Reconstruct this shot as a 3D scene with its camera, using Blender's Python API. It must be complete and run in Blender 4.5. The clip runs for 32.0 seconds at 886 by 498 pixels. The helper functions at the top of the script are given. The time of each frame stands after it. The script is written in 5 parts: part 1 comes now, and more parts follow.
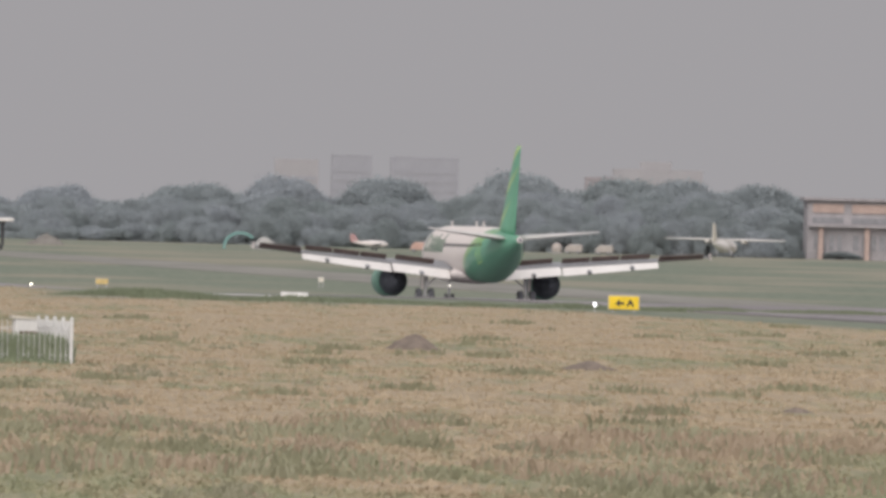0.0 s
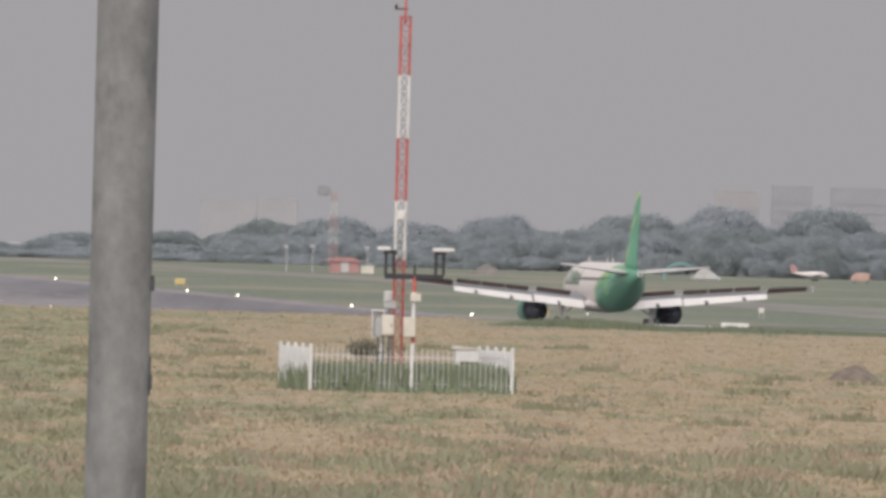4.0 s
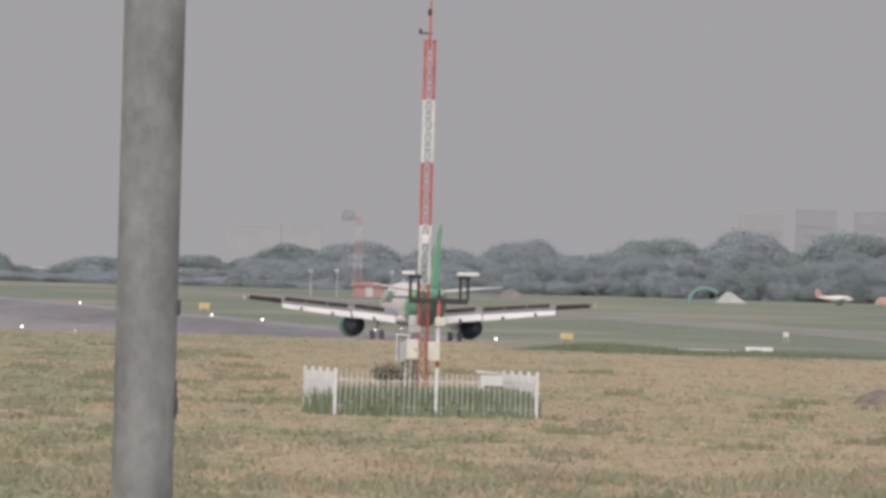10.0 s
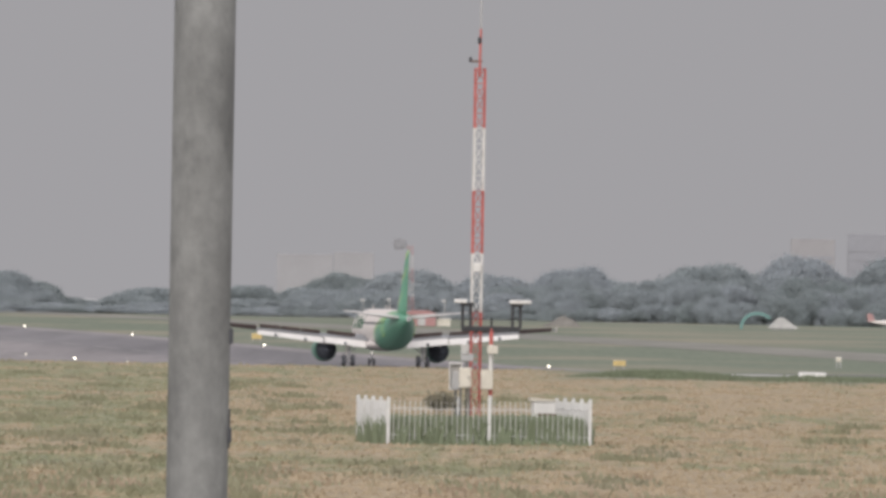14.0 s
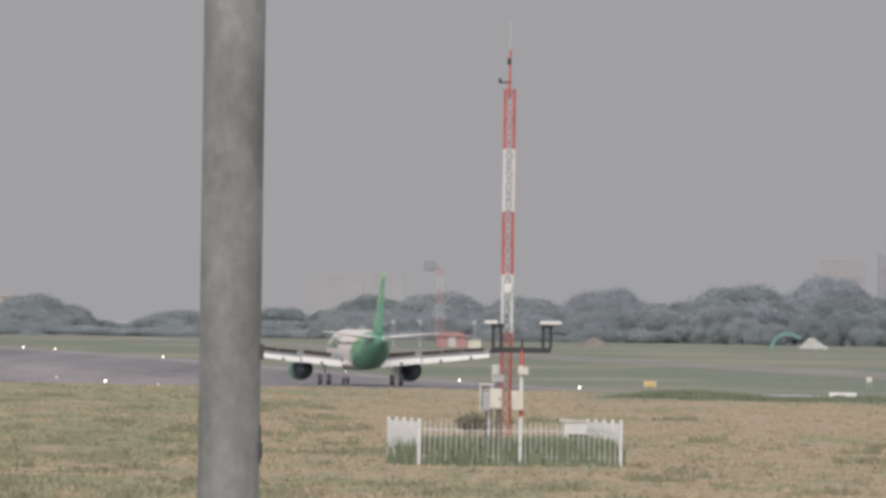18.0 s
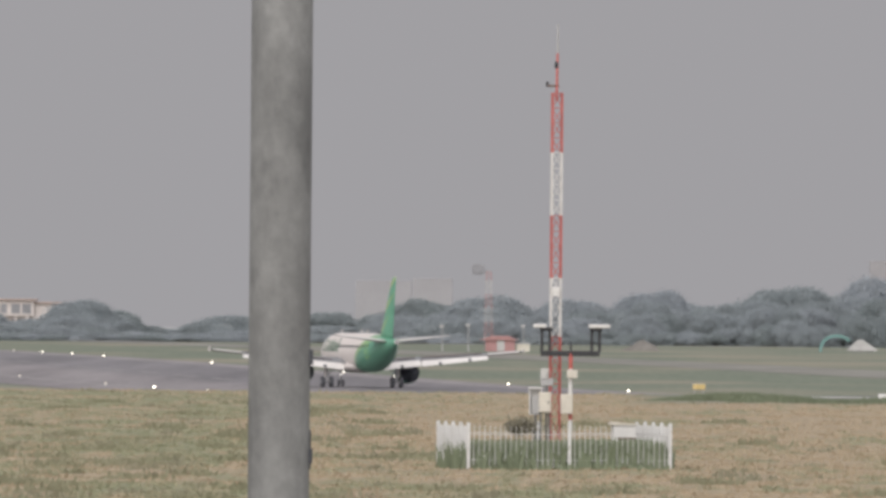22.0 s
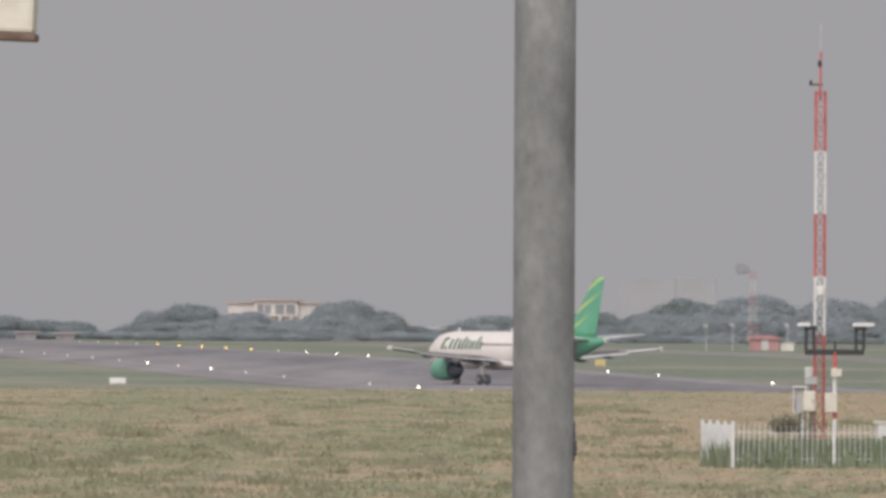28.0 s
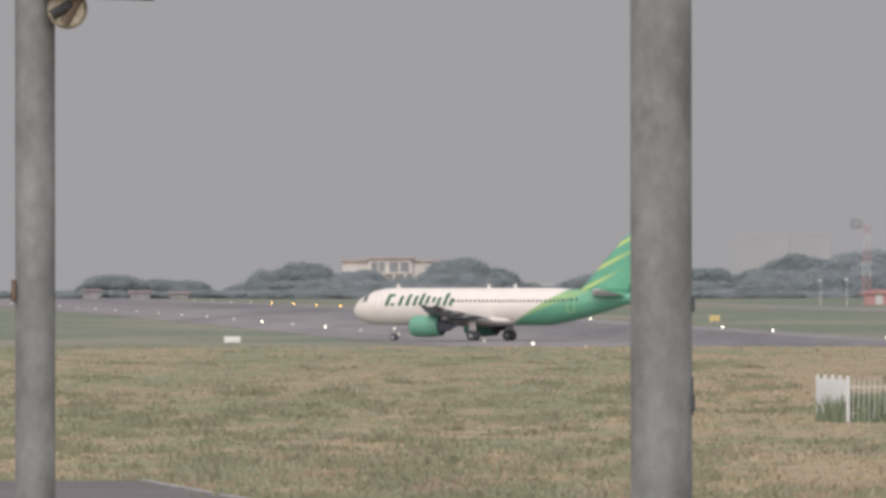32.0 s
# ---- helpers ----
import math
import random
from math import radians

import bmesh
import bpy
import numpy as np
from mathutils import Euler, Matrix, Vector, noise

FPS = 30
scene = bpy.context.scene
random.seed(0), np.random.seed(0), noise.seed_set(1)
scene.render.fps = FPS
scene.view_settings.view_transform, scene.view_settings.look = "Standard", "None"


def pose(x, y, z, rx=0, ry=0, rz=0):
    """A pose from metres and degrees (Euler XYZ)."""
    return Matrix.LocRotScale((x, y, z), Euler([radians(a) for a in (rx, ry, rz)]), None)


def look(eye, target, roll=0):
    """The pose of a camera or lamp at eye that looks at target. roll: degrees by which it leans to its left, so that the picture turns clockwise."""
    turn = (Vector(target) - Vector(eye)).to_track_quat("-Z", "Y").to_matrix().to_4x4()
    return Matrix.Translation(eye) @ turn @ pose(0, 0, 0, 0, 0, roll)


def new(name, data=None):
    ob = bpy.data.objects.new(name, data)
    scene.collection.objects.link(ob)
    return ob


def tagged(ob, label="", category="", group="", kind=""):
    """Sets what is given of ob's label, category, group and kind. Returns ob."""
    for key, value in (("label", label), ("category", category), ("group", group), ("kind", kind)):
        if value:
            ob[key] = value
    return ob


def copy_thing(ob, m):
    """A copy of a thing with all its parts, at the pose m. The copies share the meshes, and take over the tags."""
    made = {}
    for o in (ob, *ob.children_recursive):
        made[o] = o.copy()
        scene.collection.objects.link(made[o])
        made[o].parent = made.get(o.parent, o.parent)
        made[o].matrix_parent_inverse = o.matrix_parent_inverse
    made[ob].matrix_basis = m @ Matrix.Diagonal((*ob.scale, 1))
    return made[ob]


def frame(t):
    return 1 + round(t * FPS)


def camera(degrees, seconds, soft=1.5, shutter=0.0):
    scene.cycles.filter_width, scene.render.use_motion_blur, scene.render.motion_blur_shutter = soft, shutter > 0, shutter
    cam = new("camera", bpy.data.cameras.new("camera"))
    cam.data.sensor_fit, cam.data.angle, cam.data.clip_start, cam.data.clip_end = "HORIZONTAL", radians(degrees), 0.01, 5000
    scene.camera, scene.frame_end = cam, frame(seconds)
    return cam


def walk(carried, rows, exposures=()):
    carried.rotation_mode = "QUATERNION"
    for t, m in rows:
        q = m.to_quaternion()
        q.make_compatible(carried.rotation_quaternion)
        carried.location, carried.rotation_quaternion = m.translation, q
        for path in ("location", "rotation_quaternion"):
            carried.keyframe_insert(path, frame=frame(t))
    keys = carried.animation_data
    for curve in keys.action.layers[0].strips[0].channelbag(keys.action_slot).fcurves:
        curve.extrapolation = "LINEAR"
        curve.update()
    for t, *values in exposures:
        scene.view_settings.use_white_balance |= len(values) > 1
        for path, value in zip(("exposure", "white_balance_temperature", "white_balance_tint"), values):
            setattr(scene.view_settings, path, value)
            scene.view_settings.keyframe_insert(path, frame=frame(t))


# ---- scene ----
import collections

# ---------------------------------------------------------------- camera
# Metres. The camera stands near the origin and looks along +y over the airfield; x is to the right.
LENS = 2 * math.degrees(math.atan(784 / 23160))
EYE = Vector((0.0, 0.0, 6.8))
# seconds, turn to the right, tilt upwards, roll (degrees), sway to the right and up (metres)
CAM_ROWS = [
    (0.0, 2.1077, -0.0872, 1.50, 0.023, 0.010),
    (0.5, 1.8818, -0.0119, 1.44, 0.023, 0.010),
    (1.0, 1.8189, 0.0041, 1.44, 0.023, 0.010),
    (1.5, 1.6863, 0.0307, 1.55, 0.023, 0.010),
    (2.0, 1.5633, -0.0714, 1.85, 0.023, 0.010),
    (2.5, 1.2818, -0.1355, 1.84, 0.023, 0.010),
    (3.0, 0.8103, -0.0448, 1.39, 0.023, 0.010),
    (3.5, 0.3088, -0.0022, 1.56, 0.005, 0.012),
    (5.5, -0.0035, -0.0230, 1.57, 0.001, 0.010),
    (6.0, 0.0421, -0.0868, 1.85, -0.001, 0.012),
    (6.5, 0.0915, -0.0504, 1.87, 0.001, 0.009),
    (7.0, 0.0871, -0.0358, 2.00, 0.002, 0.011),
    (7.5, 0.0876, 0.0357, 1.84, 0.001, 0.010),
    (8.0, 0.1197, -0.0747, 1.73, 0.002, 0.010),
    (8.5, 0.1252, -0.0231, 1.76, 0.002, 0.012),
    (9.0, 0.1361, 0.0078, 1.50, 0.002, 0.010),
    (9.5, 0.1291, 0.0484, 1.52, 0.001, 0.010),
    (10.0, 0.0683, 0.0997, 1.53, 0.000, 0.011),
    (10.5, 0.0317, 0.1404, 1.40, 0.000, 0.010),
    (11.0, 0.0502, 0.2307, 1.39, 0.000, 0.011),
    (11.5, 0.0447, 0.2857, 1.22, 0.001, 0.009),
    (12.0, -0.0978, 0.2659, 1.13, 0.007, 0.008),
    (12.5, -0.1432, 0.1848, 1.15, -0.001, 0.007),
    (13.0, -0.1981, 0.2502, 1.13, -0.001, 0.008),
    (13.5, -0.1501, 0.2136, 1.01, 0.000, 0.009),
    (15.5, -0.2019, 0.2473, 1.03, -0.002, 0.003),
    (16.0, -0.2620, 0.2590, 1.00, -0.003, 0.002),
    (16.6, -0.2585, 0.3259, 0.55, -0.002, 0.000),
    (17.0, -0.2521, 0.3158, 0.75, -0.001, -0.001),
    (17.5, -0.2194, 0.3584, 0.77, -0.001, -0.003),
    (18.0, -0.2948, 0.3112, 0.82, -0.000, -0.004),
    (18.5, -0.5037, 0.2673, 0.66, 0.001, -0.006),
    (19.0, -0.6753, 0.2798, 0.60, 0.001, -0.007),
    (19.5, -0.6399, 0.2684, 0.43, 0.002, -0.009),
    (20.0, -0.7440, 0.3063, 0.50, 0.003, -0.008),
    (20.5, -0.6512, 0.3391, 0.59, 0.001, -0.006),
    (21.0, -0.5962, 0.3293, 0.45, -0.004, -0.005),
    (21.5, -0.5958, 0.3089, 0.40, -0.003, -0.004),
    (22.0, -0.5059, 0.3264, 0.48, -0.001, -0.003),
    (22.5, -0.6232, 0.2167, 0.49, -0.003, -0.002),
    (23.0, -0.8117, 0.2447, 0.44, -0.004, -0.001),
    (23.5, -0.9830, 0.2670, 0.39, -0.001, -0.001),
    (24.0, -1.1965, 0.2728, 0.29, 0.001, 0.000),
    (24.5, -1.2538, 0.2518, 0.39, 0.002, -0.000),
    (25.0, -1.3313, 0.2239, 0.47, 0.001, -0.003),
    (25.5, -1.3878, 0.2114, 0.46, -0.000, -0.006),
    (27.5, -1.5076, 0.3111, 0.23, -0.005, -0.019),
    (28.0, -1.6607, 0.3179, 0.32, -0.001, -0.017),
    (28.5, -1.7900, 0.3215, 0.30, -0.004, -0.019),
    (29.0, -1.8691, 0.2512, 0.22, -0.003, -0.016),
    (29.5, -1.8769, 0.0895, -0.04, -0.004, -0.017),
    (30.0, -1.9765, 0.1029, -0.01, -0.003, -0.019),
    (30.5, -2.0375, 0.1064, 0.03, -0.007, -0.017),
    (31.0, -2.1290, 0.1546, 0.11, -0.006, -0.016),
    (31.5, -2.0508, 0.1101, 0.04, -0.005, -0.016),
    (32.0, -2.1582, 0.1288, -0.07, -0.007, -0.019),
]
cam = camera(LENS, 32.0, soft=3.5)


def aim(turn, tilt, roll, sway, lift):
    a, e = radians(turn), radians(tilt)
    eye = EYE + Vector((sway, 0, lift))
    return look(eye, eye + 100 * Vector((math.sin(a) * math.cos(e), math.cos(a) * math.cos(e), math.sin(e))), roll)


walk(cam, [(t, aim(*r)) for t, *r in CAM_ROWS], [(0, 0.0, 6620, 11.9), (6, 0.03, 6620, 11.9), (11, 0.02, 6560, 11.2), (24, -0.01, 6550, 10.9), (32, -0.01, 6560, 10.9)])

# ---------------------------------------------------------------- light
SUN_ELEVATION, SUN_TURN = 34.0, 196.0     # degrees; the turn counts clockwise from +y
world = bpy.data.worlds.new("hazy_sky")
scene.world = world
world.use_nodes = True
wn, wl = world.node_tree.nodes, world.node_tree.links
wn.clear()
sky = wn.new("ShaderNodeTexSky")
sky.sky_type, sky.sun_disc = "NISHITA", False
sky.sun_elevation, sky.sun_rotation = radians(SUN_ELEVATION), radians(SUN_TURN)
sky.air_density, sky.dust_density, sky.ozone_density = 1.0, 6.0, 1.0
sky_light = wn.new("ShaderNodeBackground")
sky_light.inputs["Strength"].default_value = 0.05
haze_light = wn.new("ShaderNodeBackground")
haze_light.inputs["Color"].default_value = (0.378, 0.374, 0.392, 1)
haze_light.inputs["Strength"].default_value = 1.0
mixer = wn.new("ShaderNodeMixShader")
mixer.inputs["Fac"].default_value = 0.93
out = wn.new("ShaderNodeOutputWorld")
wl.new(sky.outputs["Color"], sky_light.inputs["Color"])
wl.new(sky_light.outputs[0], mixer.inputs[1])
wl.new(haze_light.outputs[0], mixer.inputs[2])
# the haze glows more the closer one looks towards the sun
sd = (math.sin(radians(SUN_TURN)) * math.cos(radians(SUN_ELEVATION)), math.cos(radians(SUN_TURN)) * math.cos(radians(SUN_ELEVATION)), math.sin(radians(SUN_ELEVATION)))
where = wn.new("ShaderNodeTexCoord")
toward = wn.new("ShaderNodeVectorMath")
toward.operation, toward.inputs[1].default_value = "DOT_PRODUCT", sd
wl.new(where.outputs["Generated"], toward.inputs[0])
aureole = wn.new("ShaderNodeMapRange")
aureole.interpolation_type = "SMOOTHSTEP"
for socket, v in (("From Min", -0.35), ("From Max", 1.0), ("To Min", 1.0), ("To Max", 3.4)):
    aureole.inputs[socket].default_value = v
wl.new(toward.outputs["Value"], aureole.inputs["Value"])
wl.new(aureole.outputs["Result"], haze_light.inputs["Strength"])
wl.new(mixer.outputs[0], out.inputs["Surface"])

sun = new("sun", bpy.data.lights.new("sun", "SUN"))
sun.data.energy, sun.data.angle, sun.data.color = 1.5, radians(60.0), (1.0, 0.95, 0.87)
sx, sy = math.sin(radians(SUN_TURN)), math.cos(radians(SUN_TURN))
ce, se = math.cos(radians(SUN_ELEVATION)), math.sin(radians(SUN_ELEVATION))
sun.matrix_world = look((sx * ce * 50, sy * ce * 50, se * 50 + 5), (0, 0, 5))
scene.view_settings.exposure = 0.0

# ---------------------------------------------------------------- lie of the land
PROFILE_Y = [-6000, 0, 400, 600, 700, 800, 935, 1050, 1150, 1230, 1330, 1450, 1640, 2000, 2600, 3200, 6000]
PROFILE_Z = [2.7, 2.7, 2.83, 2.95, 2.95, 2.5, 1.45, 0.42, -0.10, -0.22, -0.25, -0.15, 0.40, 1.25, 1.95, 2.2, 2.2]
SLANT = 0.11757          # the runway runs this far to the left for each metre ahead
EDGE_NEAR, EDGE_FAR = 116.0, 164.7


def land(y):
    """Height of the smooth ground y metres ahead (cubic between heights fitted to the camera's view)."""
    i = max(j for j in range(len(PROFILE_Y) - 1) if PROFILE_Y[j] <= max(y, -5999))
    n = len(PROFILE_Y)
    def slope(j):
        if j <= 0 or j >= n - 1:
            return 0.0
        a = (PROFILE_Z[j] - PROFILE_Z[j - 1]) / (PROFILE_Y[j] - PROFILE_Y[j - 1])
        b = (PROFILE_Z[j + 1] - PROFILE_Z[j]) / (PROFILE_Y[j + 1] - PROFILE_Y[j])
        return 0.0 if a * b <= 0 else 2 * a * b / (a + b)
    w = PROFILE_Y[i + 1] - PROFILE_Y[i]
    s = min(1.0, (y - PROFILE_Y[i]) / w)
    h00, h10 = 2 * s ** 3 - 3 * s ** 2 + 1, s ** 3 - 2 * s ** 2 + s
    h01, h11 = -2 * s ** 3 + 3 * s ** 2, s ** 3 - s ** 2
    return h00 * PROFILE_Z[i] + h10 * w * slope(i) + h01 * PROFILE_Z[i + 1] + h11 * w * slope(i + 1)


def near_edge(y):
    return EDGE_NEAR - SLANT * y


def road_edge(y):
    return min(-12.66 - (y - 236) * 0.147, -11.8)


def relief(x, y):
    """Humps of the unmown field; flat near the pavements."""
    q = near_edge(y) - x
    if q < 12 or y < 60 or y > 1500:
        return 0.0
    k = min(1.0, (q - 12) / 15) * min(1, (1500 - y) / 200)
    road = min(road_edge(y) - x, 256.5 - y)
    if road > -4:
        k *= max(0.0, -road / 4)
    return k * (0.10 * noise.noise((x * 0.13, y * 0.05, 3.1)) + 0.05 * noise.noise((x * 0.5, y * 0.22, 7.7)))


def ground_z(x, y):
    return land(y) + relief(x, y)


# ---------------------------------------------------------------- materials
def material(name, base, rough=0.8, metal=0.0, vary=0.25, scale=3.0, fine=40.0, bump=0.15, spec=0.4, second=None, space="Object", stretch=(1, 1, 1), sheen=0.0, turn=0.0):
    """A surface with broad stains and fine grain; second: the colour of the stains."""
    m = bpy.data.materials.new(name)
    m.use_nodes = True
    n, l = m.node_tree.nodes, m.node_tree.links
    b = n["Principled BSDF"]
    co = n.new("ShaderNodeTexCoord")
    mp = n.new("ShaderNodeMapping")
    mp.inputs["Scale"].default_value = stretch
    mp.inputs["Rotation"].default_value = (0, 0, radians(turn))
    l.new(co.outputs[space], mp.inputs["Vector"])
    wide, grain = n.new("ShaderNodeTexNoise"), n.new("ShaderNodeTexNoise")
    for tex, s in ((wide, scale), (grain, fine)):
        tex.inputs["Scale"].default_value = s
        tex.inputs["Detail"].default_value = 5
        tex.inputs["Roughness"].default_value = 0.6
        l.new(mp.outputs[0], tex.inputs["Vector"])
    ramp = n.new("ShaderNodeValToRGB")
    dark = second or tuple(c * (1 - vary) for c in base)
    lite = tuple(min(1, c * (1 + vary * 0.6)) for c in base)
    ramp.color_ramp.elements[0].position, ramp.color_ramp.elements[1].position = 0.32, 0.68
    ramp.color_ramp.elements[0].color, ramp.color_ramp.elements[1].color = (*dark, 1), (*lite, 1)
    l.new(wide.outputs["Fac"], ramp.inputs["Fac"])
    mix = n.new("ShaderNodeMix")
    mix.data_type, mix.blend_type = "RGBA", "OVERLAY"
    mix.inputs["Factor"].default_value = min(1.0, vary * 1.4)
    l.new(ramp.outputs["Color"], mix.inputs["A"])
    l.new(grain.outputs["Fac"], mix.inputs["B"])
    l.new(mix.outputs["Result"], b.inputs["Base Color"])
    rr = n.new("ShaderNodeMapRange")
    rr.inputs["To Min"].default_value, rr.inputs["To Max"].default_value = max(0.05, rough - 0.12), min(1, rough + 0.12)
    l.new(grain.outputs["Fac"], rr.inputs["Value"])
    l.new(rr.outputs["Result"], b.inputs["Roughness"])
    b.inputs["Metallic"].default_value = metal
    b.inputs["Specular IOR Level"].default_value = spec
    if sheen:
        b.inputs["Sheen Weight"].default_value = sheen
        b.inputs["Sheen Roughness"].default_value = 0.6
    if bump:
        bp = n.new("ShaderNodeBump")
        bp.inputs["Strength"].default_value, bp.inputs["Distance"].default_value = bump, 0.02
        l.new(grain.outputs["Fac"], bp.inputs["Height"])
        l.new(bp.outputs["Normal"], b.inputs["Normal"])
    return m


def glow(name, colour, strength):
    m = bpy.data.materials.new(name)
    m.use_nodes = True
    b = m.node_tree.nodes["Principled BSDF"]
    b.inputs["Base Color"].default_value = (*colour, 1)
    b.inputs["Emission Color"].default_value = (*colour, 1)
    b.inputs["Emission Strength"].default_value = strength
    return m


def foliage(name, base, through_leaf=0.35, haze_sheen=0.3, spec=0.25):
    """Matt leaves that let some light through; each tree and leaf clump differs a little."""
    # The sheen greys the leaves to imitate haze on the far trees.
    m = material(name, base, 0.75, scale=0.12, fine=1.2, vary=0.12, bump=0.0, spec=spec, sheen=haze_sheen)
    n, l = m.node_tree.nodes, m.node_tree.links
    b = n["Principled BSDF"]
    tr = n.new("ShaderNodeBsdfTranslucent")
    # no two plants have quite the same green
    info = n.new("ShaderNodeObjectInfo")
    hs = n.new("ShaderNodeHueSaturation")
    for socket, lo, hi in (("Value", 0.88, 1.14), ("Hue", 0.47, 0.52)):
        r = n.new("ShaderNodeMapRange")
        r.inputs["To Min"].default_value, r.inputs["To Max"].default_value = lo, hi
        l.new(info.outputs["Random"], r.inputs["Value"])
        l.new(r.outputs["Result"], hs.inputs[socket])
    l.new(b.inputs["Base Color"].links[0].from_socket, hs.inputs["Color"])
    l.new(hs.outputs["Color"], b.inputs["Base Color"])
    l.new(hs.outputs["Color"], tr.inputs["Color"])
    mx = n.new("ShaderNodeMixShader")
    mx.inputs["Fac"].default_value = through_leaf
    l.new(b.outputs[0], mx.inputs[1])
    l.new(tr.outputs[0], mx.inputs[2])
    l.new(mx.outputs[0], n["Material Output"].inputs["Surface"])
    return m


def field_material():
    """Dry straw, green growth and bare earth; greener along the runway."""
    m = bpy.data.materials.new("airfield_grass")
    m.use_nodes = True
    n, l = m.node_tree.nodes, m.node_tree.links
    b = n["Principled BSDF"]
    b.inputs["Roughness"].default_value, b.inputs["Specular IOR Level"].default_value = 0.95, 0.1
    geo = n.new("ShaderNodeNewGeometry")
    def noise_at(scale, stretch, detail=5.0, rough=0.6):
        mp = n.new("ShaderNodeMapping")
        mp.inputs["Scale"].default_value = stretch
        l.new(geo.outputs["Position"], mp.inputs["Vector"])
        t = n.new("ShaderNodeTexNoise")
        t.inputs["Scale"].default_value, t.inputs["Detail"].default_value, t.inputs["Roughness"].default_value = scale, detail, rough
        l.new(mp.outputs[0], t.inputs["Vector"])
        return t.outputs["Fac"]
    def step(value, lo, hi):
        r = n.new("ShaderNodeMapRange")
        r.interpolation_type = "SMOOTHSTEP"
        r.inputs["From Min"].default_value, r.inputs["From Max"].default_value = lo, hi
        l.new(value, r.inputs["Value"])
        return r.outputs["Result"]
    def blend(fac, a, c):
        x = n.new("ShaderNodeMix")
        x.data_type = "RGBA"
        l.new(fac, x.inputs["Factor"])
        for socket, v in (("A", a), ("B", c)):
            if isinstance(v, tuple):
                x.inputs[socket].default_value = (*v, 1)
            else:
                l.new(v, x.inputs[socket])
        return x.outputs["Result"]
    def math_node(op, a, c):
        x = n.new("ShaderNodeMath")
        x.operation = op
        for i, v in enumerate((a, c)):
            if isinstance(v, (int, float)):
                x.inputs[i].default_value = v
            else:
                l.new(v, x.inputs[i])
        return x.outputs[0]
    sep = n.new("ShaderNodeSeparateXYZ")
    l.new(geo.outputs["Position"], sep.inputs[0])
    q = math_node("SUBTRACT", math_node("SUBTRACT", EDGE_NEAR, math_node("MULTIPLY", sep.outputs["Y"], SLANT)), sep.outputs["X"])
    wide = noise_at(0.16, (1, 0.2, 1))
    mid = noise_at(1.0, (1, 0.085, 1))
    fine = noise_at(3.4, (1, 0.10, 1), 6, 0.65)
    straw = blend(step(fine, 0.3, 0.7), (0.312, 0.255, 0.180), (0.400, 0.328, 0.234))
    green = blend(step(fine, 0.3, 0.7), (0.205, 0.214, 0.138), (0.285, 0.282, 0.186))
    bands = noise_at(0.007, (2.2, 1.0, 1), 5, 0.6)
    mown = blend(step(mid, 0.3, 0.75), (0.155, 0.180, 0.140), (0.210, 0.232, 0.185))
    mown = blend(step(bands, 0.46, 0.62), mown, blend(step(fine, 0.3, 0.7), (0.24, 0.228, 0.18), (0.295, 0.28, 0.222)))
    dirt = blend(step(fine, 0.3, 0.7), (0.258, 0.208, 0.162), (0.322, 0.262, 0.202))
    # more green towards the runway's far end and by the perimeter road
    lush = math_node("ADD", math_node("MULTIPLY", step(sep.outputs["X"], 2.0, -19.0), 0.078), math_node("MULTIPLY", step(sep.outputs["Y"], 285.0, 215.0), 0.075))
    mix = math_node("ADD", math_node("ADD", math_node("MULTIPLY", wide, 0.6), math_node("MULTIPLY", mid, 0.5)), lush)
    field = blend(step(mix, 0.53, 0.69), straw, green)
    field = blend(step(math_node("ADD", math_node("MULTIPLY", mid, 0.7), math_node("MULTIPLY", fine, 0.35)), 0.63, 0.72), field, dirt)
    ragged = math_node("MULTIPLY", math_node("SUBTRACT", wide, 0.5), 14.0)
    strip = step(math_node("ADD", q, ragged), 8.0, 13.0)
    ahead = step(math_node("ADD", sep.outputs["Y"], math_node("MULTIPLY", ragged, 4.0)), 1262.0, 1235.0)
    strip = math_node("MULTIPLY", strip, ahead)
    beside = math_node("MULTIPLY", step(sep.outputs["X"], 2.5, 7.0), step(math_node("ADD", sep.outputs["Y"], math_node("MULTIPLY", ragged, 5.0)), 640.0, 662.0))
    strip = math_node("MULTIPLY", strip, math_node("SUBTRACT", 1.0, beside))
    l.new(blend(strip, mown, field), b.inputs["Base Color"])
    bp = n.new("ShaderNodeBump")
    bp.inputs["Strength"].default_value, bp.inputs["Distance"].default_value = 0.6, 0.12
    l.new(fine, bp.inputs["Height"])
    l.new(bp.outputs["Normal"], b.inputs["Normal"])
    return m


